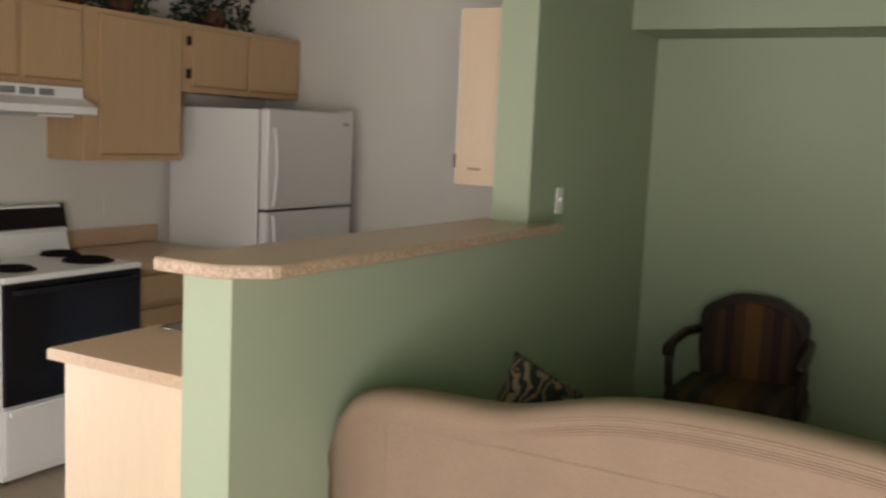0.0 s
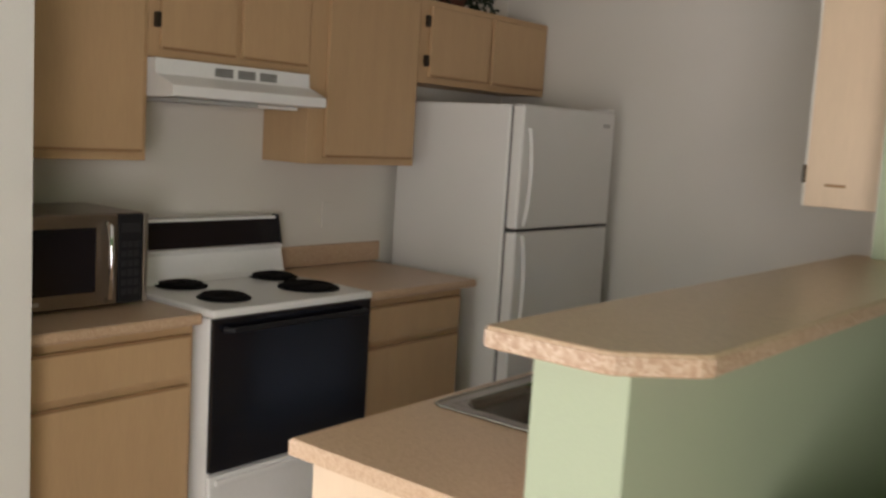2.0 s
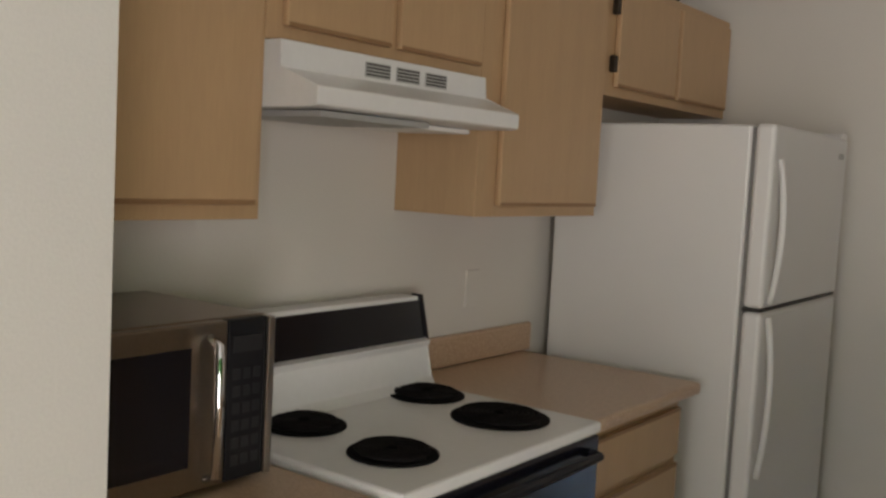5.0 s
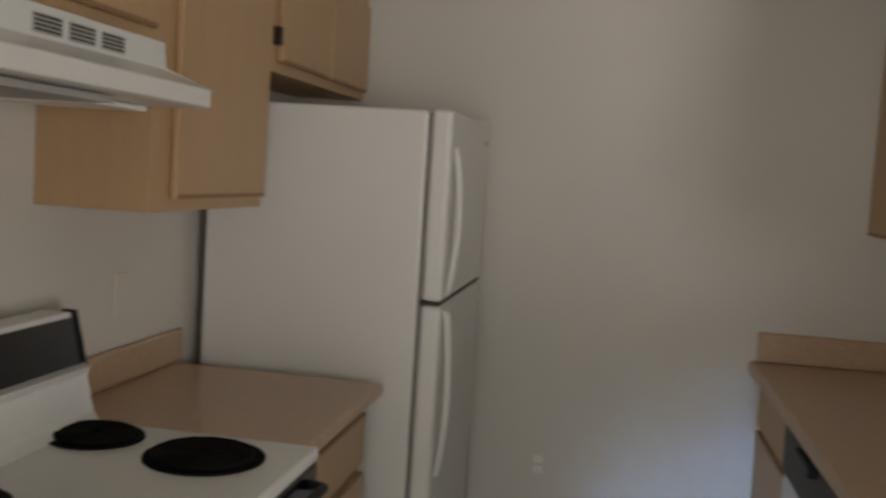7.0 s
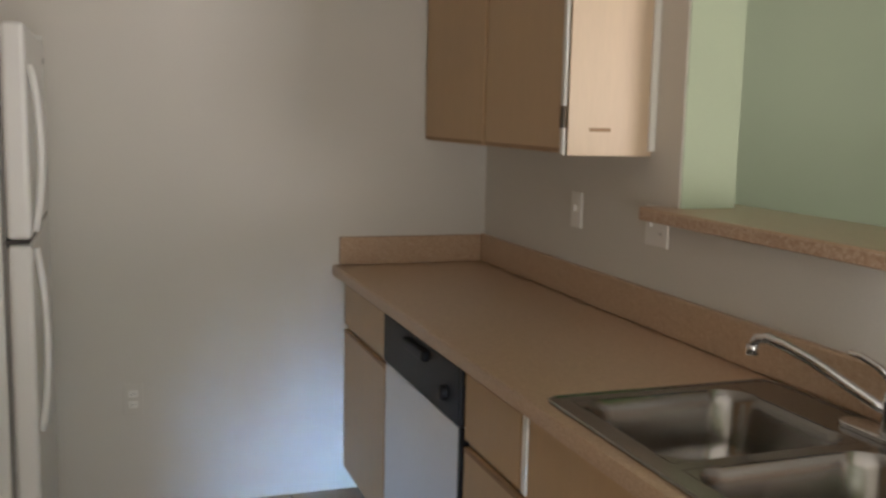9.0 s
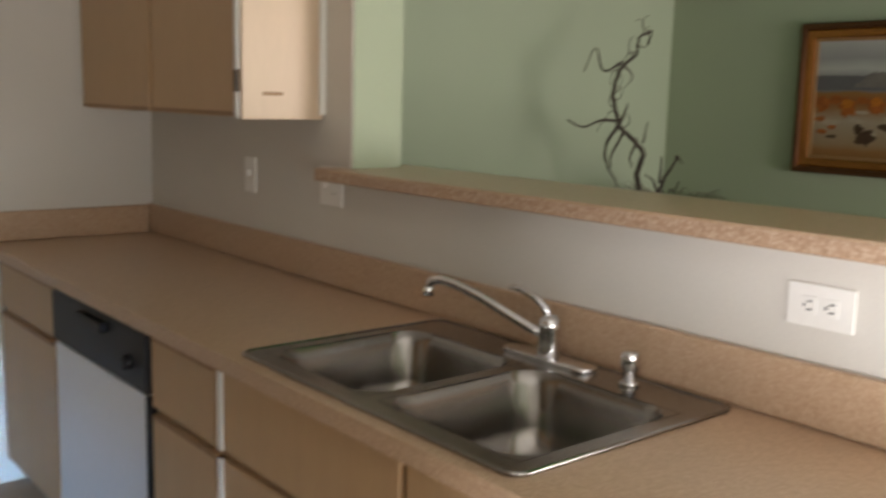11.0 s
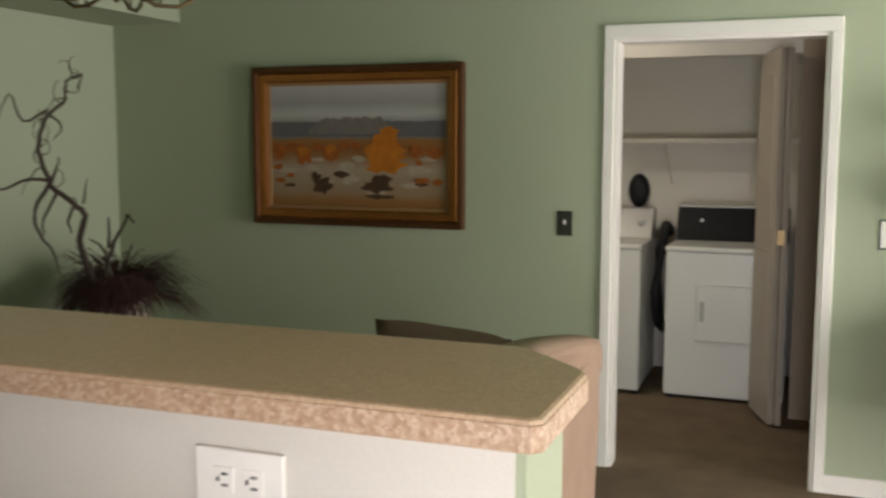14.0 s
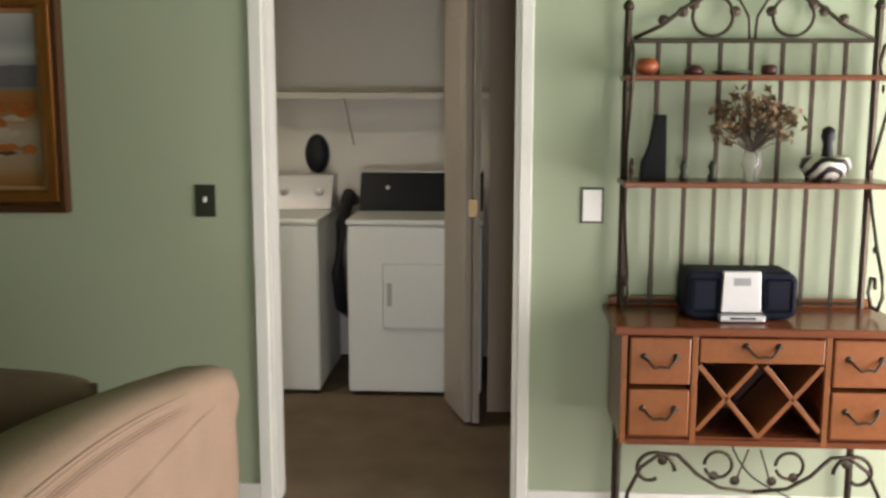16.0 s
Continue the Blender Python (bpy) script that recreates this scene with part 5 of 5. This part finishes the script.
part("shell", lathe([(0.001, -0.05), (0.05, -0.048), (0.08, -0.03), (0.086, 0.0)], (0, 0, 0), 24, axis="x"), M_BLACK, ir, smooth=True)
ir.children[0].matrix_basis = Matrix.Translation((5.804, 3.725, 1.215)) @ Matrix.Diagonal((1, 0.85, 1.35, 1))
ir.children[0].matrix_parent_inverse = ir.matrix_world.inverted()

leaf = thing("closet_door", (CLX, 2.750, 0), "bifold closet door folded open, shade in its taupe colour", "door")


def leaf_panel(ax, ay, bx, by):
    d = Vector((bx - ax, by - ay, 0))
    ang = math.atan2(d.y, d.x)
    b = box(-d.length / 2, -0.015, 0.02, d.length / 2, 0.015, 2.03, 0.003)
    for z0, z1 in ((0.15, 0.95), (1.08, 1.90)):
        box(-d.length / 2 + 0.07, -0.019, z0, d.length / 2 - 0.07, 0.019, z1, 0.006, bm=b)
    bmesh.ops.transform(b, matrix=Matrix.Translation(((ax + bx) / 2, (ay + by) / 2, 0)) @ Matrix.Rotation(ang, 4, "Z"), verts=b.verts)
    return b


# door paint darkened to taupe for the shade on the folded leaves
M_TAUPE = mat("shade_toned_door_paint", (0.40, 0.35, 0.30), 0.5, vary=0.05, scale=4, grain=90, bump=0.03)
part("leaf", leaf_panel(4.52, 2.750, 4.90, 2.865), M_TAUPE, leaf)
part("leaf", leaf_panel(4.53, 2.790, 4.88, 2.905), M_TAUPE, leaf)
part("hinge", box(4.500, 2.750, 1.0, 4.515, 2.790, 1.08), M_BRASS, leaf)
part("knob", lathe([(0.008, 0.0), (0.014, -0.018), (0.012, -0.026)], (4.62, 2.762, 0.95), 14, axis="y"), M_BRASS, leaf)
dome = thing("ceiling_light", (4.15, 4.35, CEIL), "lit opal glass dome light on the hall ceiling", "ceiling light")
M_DOME = bpy.data.materials.new("lit_opal_glass")
M_DOME.use_nodes = True
_g = M_DOME.node_tree.nodes["Principled BSDF"]
_g.inputs["Emission Color"].default_value, _g.inputs["Emission Strength"].default_value = (1.0, 0.88, 0.74, 1), 80.0
part("base", lathe([(0.14, 0.0), (0.14, -0.02), (0.13, -0.025)], (4.15, 4.35, CEIL), 24), M_TRIM, dome)
part("globe", lathe([(0.13, -0.022), (0.125, -0.06), (0.09, -0.095), (0.03, -0.11), (0.002, -0.112)], (4.15, 4.35, CEIL), 24), M_DOME, dome, "lit opal glass globe", True)
vent = thing("ceiling_vent", (4.3, 2.95, CEIL), "dark return air grille on the hall ceiling", "vent")
part("frame", box(4.05, 2.6, CEIL - 0.012, 4.6, 3.2, CEIL - 0.0005, 0.003), M_SHADE, vent)
for k in range(14):
    part("slat", box(4.08 + k * 0.036, 2.63, CEIL - 0.018, 4.10 + k * 0.036, 3.17, CEIL - 0.011), M_SLOT, vent)

# ---- baker's rack ----
RF, RB = 3.235, 3.575                  # front and back of the table
R0, R1, RC = 1.352, 2.248, 1.80
rk = thing("bakers_rack", (3.405, RC, 0), "wrought iron baker's rack with cherry drawers and wine lattice", "shelf unit")
part("tabletop", box(RF - 0.025, R0 - 0.03, 0.772, RB + 0.01, R1 + 0.03, 0.800, 0.006), M_CHERRY, rk, "polished cherry tabletop")
bx = box(RF + 0.02, R0, 0.403, RB, R0 + 0.02, 0.772)
box(RF + 0.02, R1 - 0.02, 0.403, RB, R1, 0.772, bm=bx)
box(RF + 0.02, R0 + 0.02, 0.403, RB, R1 - 0.02, 0.424, bm=bx)
for y in (RC - 0.212, RC + 0.212):
    box(RF + 0.02, y - 0.010, 0.424, RB, y + 0.010, 0.772, bm=bx)
part("case", bx, M_CHERRY, rk)
# back of the case, coloured dark for the shade behind drawers and lattice
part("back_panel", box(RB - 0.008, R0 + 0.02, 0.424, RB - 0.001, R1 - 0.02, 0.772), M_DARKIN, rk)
for y in (R0 + 0.008, RC - 0.212, RC + 0.212, R1 - 0.008):
    part("stile", box(RF, y - 0.010, 0.403, RF + 0.02, y + 0.010, 0.772, 0.002), M_CHERRYLT, rk)
part("rail", box(RF + 0.001, R0 + 0.02, 0.398, RF + 0.021, R1 - 0.02, 0.418, 0.002), M_CHERRY, rk)


def pull(y, z, parent):
    pts = [(RF - 0.008, y + 0.052, z + 0.015), (RF - 0.025, y + 0.040, z + 0.003), (RF - 0.030, y + 0.022, z - 0.016), (RF - 0.030, y, z - 0.012), (RF - 0.030, y - 0.022, z - 0.016), (RF - 0.025, y - 0.040, z + 0.003), (RF - 0.008, y - 0.052, z + 0.015)]
    b = tube(pts, 0.0048, 6)
    for s in (-1, 1):
        lathe([(0.013, 0.0), (0.010, -0.008), (0.003, -0.011)], (RF - 0.002, y + s * 0.052, z + 0.016), 12, bm=b, axis="x")
    part("handle", b, M_IRON, parent, "dark iron bail pull", True)


for y0, y1 in ((RC - 0.198, RC + 0.198), ):
    d = part("drawer", box(RF - 0.004, y0, 0.680, RF + 0.16, y1, 0.762, 0.004), M_CHERRYLT, rk)
    pull((y0 + y1) / 2, 0.721, d)
for y0, y1 in ((R0 + 0.025, RC - 0.226), (RC + 0.226, R1 - 0.025)):
    for z0, z1 in ((0.431, 0.588), (0.605, 0.762)):
        d = part("drawer", box(RF - 0.006, y0, z0, RF + 0.25, y1, z1, 0.006), M_CHERRYLT, rk)
        pull((y0 + y1) / 2, (z0 + z1) / 2, d)
part("back_rail", box(RB - 0.022, R0 - 0.01, 0.8005, RB - 0.006, R1 + 0.01, 0.832, 0.004), M_CHERRYLT, rk, "low cherry back rail")
# wine lattice: two crossing pairs
for a, b_ in (((RC - 0.198, 0.670), (RC, 0.429)), ((RC - 0.198, 0.449), (RC - 0.014, 0.670)), ((RC + 0.198, 0.670), (RC, 0.429)), ((RC + 0.198, 0.449), (RC + 0.014, 0.670))):
    dyv, dzv = b_[0] - a[0], b_[1] - a[1]
    ln, an = math.hypot(dyv, dzv), math.atan2(dzv, dyv)
    q = box(RF + 0.004, -ln / 2, -0.008, RF + 0.30, ln / 2, 0.008, 0.002)
    bmesh.ops.transform(q, matrix=Matrix.Translation((0, (a[0] + b_[0]) / 2, (a[1] + b_[1]) / 2)) @ Matrix.Rotation(an, 4, "X"), verts=q.verts)
    part("lattice_bar", q, M_CHERRYLT, rk)
# iron frame
for y in (R1 - 0.03, R0 + 0.03):
    part("post", tube([(RB - 0.02, y, 0.0), (RB - 0.02, y, 1.828)], 0.013, 8), M_IRON, rk)
    part("finial", lathe([(0.016, 0.0), (0.020, 0.012), (0.014, 0.028), (0.002, 0.04)], (RB - 0.02, y, 1.824), 12), M_IRON, rk, smooth=True)
    part("leg", tube([(RF + 0.03, y + (0.03 if y > RC else -0.03), 0.403), (RF + 0.02, y + (0.035 if y > RC else -0.035), 0.2), (RF + 0.02, y + (0.03 if y > RC else -0.03), 0.06), (RF - 0.01, y + (0.04 if y > RC else -0.04), 0.0)], 0.012, 8), M_IRON, rk)
for z in (1.722, 0.817):
    part("crossbar", tube([(RB - 0.02, R0 + 0.03, z), (RB - 0.02, R1 - 0.03, z)], 0.008, 8), M_IRON, rk)
for k in range(7):
    y = R0 + 0.03 + (R1 - R0 - 0.06) * (k + 1) / 8
    part("back_bar", box(RB - 0.026, y - 0.008, 0.800, RB - 0.018, y + 0.008, 1.722, 0.002), M_IRON, rk)
part("shelf", box(RB - 0.24, R0 + 0.005, 1.237, RB - 0.03, R1 - 0.005, 1.256, 0.004), M_CHERRY, rk, "cherry wood shelf")
part("shelf", box(RB - 0.18, R0 + 0.005, 1.586, RB - 0.03, R1 - 0.005, 1.604, 0.004), M_CHERRY, rk, "cherry wood shelf")


def flat_scroll(pts, x, r, name="scroll"):
    part(name, tube([(x, y, z) for y, z in pts], r, 6), M_IRON, rk, smooth=True)


XB = RB - 0.02
for s in (-1, 1):
    e = RC + s * (R1 - RC - 0.04)
    # crest: a rising bow, an inward ring and a volute
    flat_scroll([(RC + s * (R1 - RC - 0.05), 1.731), (RC + s * 0.305, 1.773), (RC + s * 0.222, 1.838), (RC + s * 0.157, 1.870), (RC + s * 0.102, 1.884), (RC + s * 0.069, 1.930), (RC + s * 0.028, 1.976), (RC, 1.995)], XB, 0.007, "crest_bow")
    flat_scroll(arc(RC + s * 0.134, 1.805, 0.068, 90, 90 + s * 330, 22), XB, 0.006)
    flat_scroll([(RC + s * 0.009, 1.727), (RC + s * 0.014, 1.801), (RC + s * 0.046, 1.856), (RC + s * 0.093, 1.884)], XB, 0.005)
    for dy_, z in ((0.06, 1.819), (0.20, 1.842), (0.30, 1.791), (0.075, 1.898), (0.235, 1.819)):
        lf = lathe([(0.001, -0.006), (0.020, 0.0), (0.001, 0.006)], (XB, RC + s * dy_, z), 7, axis="x")
        part("leaf", lf, M_IRON, rk, "small bronze leaf")
    # side brackets: a bow over the upper shelf, a curl at the lower shelf's front, a long bow down to the table
    ye = e + s * 0.011
    upper_bow = ((0.05, 1.60), (0.03, 1.645), (0.06, 1.70), (0.12, 1.715), (0.165, 1.67), (0.165, 1.59), (0.12, 1.49), (0.06, 1.38), (0.015, 1.29))
    lower_bow = ((0.01, 1.225), (0.05, 1.14), (0.11, 1.03), (0.17, 0.94), (0.185, 0.875), (0.15, 0.825), (0.09, 0.825), (0.06, 0.87), (0.075, 0.92), (0.11, 0.925), (0.12, 0.89))
    for run in (upper_bow, lower_bow):
        part("side_scroll", tube([(XB - d, ye, z) for d, z in run], 0.0065, 6), M_IRON, rk, smooth=True)
    part("volute", tube([(XB - 0.20 + (0.042 - 0.0016 * k) * math.cos(radians(-90 + 26 * k)), ye, 1.300 + (0.042 - 0.0016 * k) * math.sin(radians(-90 + 26 * k))) for k in range(18)], 0.005, 6), M_IRON, rk, smooth=True)
    for d, z in ((0.07, 1.56), (0.09, 1.02), (0.12, 1.60)):
        part("iron_leaf", lathe([(0.001, -0.005), (0.015, 0.0), (0.001, 0.005)], (XB - d, ye, z), 6, axis="y"), M_IRON, rk, "small bronze leaf")
    # apron scrolls under the drawers
    x = RF + 0.03
    flat_scroll(arc(RC + s * 0.333, 0.30, 0.075, 180 if s > 0 else 0, (180 if s > 0 else 0) - s * 300, 20, 0.030), x, 0.007, "apron_scroll")
    flat_scroll([(RC + s * 0.426, 0.10), (RC + s * 0.412, 0.22), (RC + s * 0.370, 0.31), (RC + s * 0.305, 0.36), (RC + s * 0.250, 0.355), (RC + s * 0.213, 0.32)], x, 0.007, "apron_scroll")
    flat_scroll([(RC + s * 0.250, 0.355), (RC + s * 0.185, 0.29), (RC + s * 0.111, 0.245), (RC, 0.232)], x, 0.007, "apron_bow")
    flat_scroll(arc(RC + s * 0.116, 0.325, 0.045, 0, 340, 18), x, 0.006, "apron_ring")
    for dy_, z in ((0.06, 0.27), (0.13, 0.285), (0.30, 0.335)):
        part("iron_leaf", lathe([(0.001, -0.005), (0.018, 0.0), (0.001, 0.005)], (x, RC + s * dy_, z), 7, axis="x"), M_IRON, rk, "small bronze leaf")
    flat_scroll([(RC + s * 0.019, 0.38), (RC + s * 0.046, 0.30), (RC + s * 0.056, 0.26)], x, 0.003, "apron_wire")

# things on the rack
bb_ = thing("boombox", (3.415, 1.829, 0.800), "dark blue and silver portable stereo on the rack", "stereo")
part("body", prism([(1.668, 0.819), (1.700, 0.801), (2.000, 0.801), (2.032, 0.819), (2.032, 0.940), (2.013, 0.961), (1.687, 0.961), (1.668, 0.940)], RF + 0.10, RF + 0.26, 0.010, "x"), M_NAVY, bb_)
for y0, y1 in ((1.687, 1.774), (1.926, 2.013)):
    part("speaker_grille", box(RF + 0.094, y0, 0.829, RF + 0.101, y1, 0.940, 0.012, 3), M_NAVY, bb_)
fp = part("front_panel", prism([(1.788, 0.829), (1.917, 0.829), (1.912, 0.966), (1.792, 0.966)], RF + 0.085, RF + 0.105, 0.003, "x"), M_SILVER, bb_, "silver centre panel")
part("display", box(RF + 0.0835, 1.825, 0.919, RF + 0.0855, 1.880, 0.945), M_SCREEN, fp)
part("dock", box(RF + 0.055, 1.779, 0.804, RF + 0.10, 1.926, 0.824, 0.004), M_SILVER, bb_)
part("dock_slot", box(RF + 0.0545, 1.811, 0.812, RF + 0.06, 1.894, 0.819), M_BLACK, bb_)


power_cord = part("power_cord", tube(bend([(RB - 0.03, 1.86, 0.80), (RB + 0.005, 1.85, 0.55), (RB - 0.01, 1.82, 0.34), (RB - 0.06, 1.75, 0.20), (RB - 0.10, 1.62, 0.13), (RB - 0.05, 1.50, 0.05), (RB - 0.06, 1.40, 0.006)], 5), 0.0035, 6), M_BLACK, smooth=True)
tagged(power_cord, "thin dark power cord trailing behind the rack", "power cord")


def ornament(name, label, y, z, profile, material, category, x=RB - 0.12):
    o = part(name, lathe(profile, (0, 0, 0), 20), material, smooth=True)
    o.matrix_world = Matrix.Translation((x, y, z))
    return tagged(o, label, category)


ornament("bowl", "burnt orange glazed bowl on the top shelf", 2.165, 1.604, [(0.015, 0.0), (0.034, 0.012), (0.040, 0.03), (0.028, 0.052), (0.01, 0.056)], M_ORANGE, "bowl")
ornament("candle_holder", "dark red candle holder on the top shelf", 2.01, 1.604, [(0.03, 0.0), (0.034, 0.012), (0.022, 0.03), (0.004, 0.034)], M_DKRED, "candle holder")
ornament("candle_holder", "dark red candle holder on the top shelf", 1.765, 1.604, [(0.022, 0.0), (0.026, 0.012), (0.024, 0.032), (0.004, 0.036)], M_DKRED, "candle holder")
ornament("dish", "low dark dish on the top shelf", 1.885, 1.604, [(0.04, 0.0), (0.065, 0.010), (0.06, 0.014), (0.02, 0.008)], M_BRONZE, "dish")
sc_ = part("sculpture", prism([(2.095, 1.256), (2.18, 1.256), (2.175, 1.314), (2.145, 1.374), (2.135, 1.474), (2.10, 1.474)], RB - 0.16, RB - 0.10, 0.004, "x"), M_JET)
tagged(sc_, "black angular sculpture on the rack shelf", "sculpture")
for y in (2.03, 1.935):
    ornament("figurine", "small dark bronze figurine on the shelf", y, 1.256, [(0.016, 0.0), (0.018, 0.01), (0.010, 0.025), (0.016, 0.045), (0.008, 0.062), (0.002, 0.066)], M_BRONZE, "figurine")
fl = thing("flower_arrangement", (RB - 0.13, 1.81, 1.256), "dried flower arrangement in a glass vase", "flowers")
part("vase", lathe([(0.025, 0.0), (0.02, 0.02), (0.034, 0.05), (0.03, 0.08), (0.022, 0.10)], (RB - 0.13, 1.81, 1.256), 18), M_FROST, fl, smooth=True)
rng = random.Random(5)
stems, petals = bmesh.new(), bmesh.new()
for k in range(80):
    d = Vector((rng.uniform(-0.5, 0.4), rng.uniform(-1, 1), rng.uniform(0.25, 1.6))).normalized()
    p0 = Vector((RB - 0.13, 1.81, 1.344))
    tip = p0 + d * rng.uniform(0.08, 0.21)
    tube([p0, p0 + (tip - p0) * 0.5 + Vector((0, 0, 0.01)), tip], 0.0016, 4, bm=stems)
    for _ in range(5):
        c = tip + Vector((rng.uniform(-0.02, 0.02), rng.uniform(-0.02, 0.02), rng.uniform(-0.02, 0.02)))
        a = Vector((rng.uniform(-1, 1), rng.uniform(-1, 1), rng.uniform(-1, 1))).normalized() * rng.uniform(0.010, 0.024)
        b = a.cross(Vector((rng.uniform(-1, 1), rng.uniform(-1, 1), 0.5))).normalized() * 0.009
        petals.faces.new([petals.verts.new(q) for q in (c - a, c + b, c + a, c - b)])
tagged(part("stalk_bundle", stems, M_BRANCH, fl), kind="stuff")
tagged(part("petals", petals, mat("dried_brown_petals", (0.12, 0.07, 0.03), 0.7, vary=0.5, scale=60), fl, "dried brown leaves"), kind="stuff")
M_SWIRL = bpy.data.materials.new("black_and_white_swirl_glaze")
M_SWIRL.use_nodes = True
nt = M_SWIRL.node_tree
wv = nt.nodes.new("ShaderNodeTexWave")
wv.wave_type = "RINGS"
wv.inputs["Scale"].default_value, wv.inputs["Distortion"].default_value = 9.0, 5.0
co = nt.nodes.new("ShaderNodeTexCoord")
nt.links.new(co.outputs["Object"], wv.inputs["Vector"])
rp = nt.nodes.new("ShaderNodeValToRGB")
rp.color_ramp.elements[0].position, rp.color_ramp.elements[0].color = 0.46, (0.014, 0.010, 0.012, 1)
rp.color_ramp.elements[1].position, rp.color_ramp.elements[1].color = 0.54, (0.62, 0.58, 0.52, 1)
nt.links.new(wv.outputs["Fac"], rp.inputs["Fac"])
nt.links.new(rp.outputs["Color"], nt.nodes["Principled BSDF"].inputs["Base Color"])
nt.nodes["Principled BSDF"].inputs["Roughness"].default_value = 0.3
ornament("bowl", "black and white swirled ceramic bowl on the rack shelf", 1.565, 1.256, [(0.03, 0.0), (0.065, 0.015), (0.082, 0.045), (0.075, 0.075), (0.060, 0.082), (0.055, 0.075), (0.03, 0.03)], M_SWIRL, "bowl")
cat_ = part("statuette", lathe([(0.028, 0.0), (0.03, 0.03), (0.020, 0.08), (0.016, 0.12), (0.024, 0.145), (0.020, 0.17), (0.006, 0.18)], (0, 0, 0), 16), M_BLACK, smooth=True)
cat_.matrix_world = Matrix.Translation((RB - 0.09, 1.55, 1.256))
tagged(cat_, "black statuette behind the swirled bowl", "statuette")

# ---- greenery on top of the cupboards ----
rng = random.Random(21)


def greenery(y, spread, count, label):
    g = thing("ivy_arrangement", (-2.12, y, UP1), label, "plant")
    part("pot", lathe([(0.05, 0.0), (0.07, 0.04), (0.075, 0.10), (0.065, 0.10)], (-2.12, y, UP1), 16), M_POTRED, g, smooth=True)
    lv = bmesh.new()
    for _ in range(count):
        a = rng.uniform(0, 2 * math.pi)
        r = spread * rng.random() ** 0.6
        c = Vector((-2.12 + 0.13 * math.cos(a) * rng.random(), y + r * math.sin(a), UP1 + 0.02 + rng.random() ** 1.4 * 0.20))
        u = Vector((rng.uniform(-1, 1), rng.uniform(-1, 1), rng.uniform(-0.6, 1))).normalized() * rng.uniform(0.014, 0.03)
        w = u.cross(Vector((rng.uniform(-1, 1), rng.uniform(-1, 1), 1))).normalized() * 0.013
        lv.faces.new([lv.verts.new(q) for q in (c - u, c + w, c + u * 1.2, c - w)])
    tagged(part("leaves", lv, M_IVY, g, "dusty dark green leaves"), kind="stuff")


greenery(5.42, 0.34, 420, "dusty artificial ivy on top of the cabinets")
greenery(4.72, 0.26, 280, "dusty artificial greenery on top of the cabinets")
jar = ornament("jar", "dark terracotta jar on top of the cabinets", 4.42, UP1, [(0.05, 0.0), (0.085, 0.06), (0.09, 0.12), (0.06, 0.19), (0.04, 0.22), (0.03, 0.22)], M_POTRED, "jar", x=-2.13)

# ---- floor tiles ----
tile_mesh = {}
TW = 0.325
ty = STUB_Y - 0.1
while ty < KY:
    tx = SW
    while tx < KX:
        w, h = min(TW, KX - tx) - 0.006, min(TW, KY - ty) - 0.006
        if w > 0.03 and h > 0.03:
            key = (round(w, 3), round(h, 3))
            if key not in tile_mesh:
                tb = box(0, 0, 0, w, h, 0.007, 0.002, 1)
                me = bpy.data.meshes.new("tile")
                tb.to_mesh(me)
                tb.free()
                me.materials.append(M_TILE)
                tile_mesh[key] = me
            t_ = new("tile", tile_mesh[key])
            t_.parent = kitchen_floor
            t_.location = (tx + 0.003, ty + 0.003, 0.003)
        tx += TW
    ty += TW
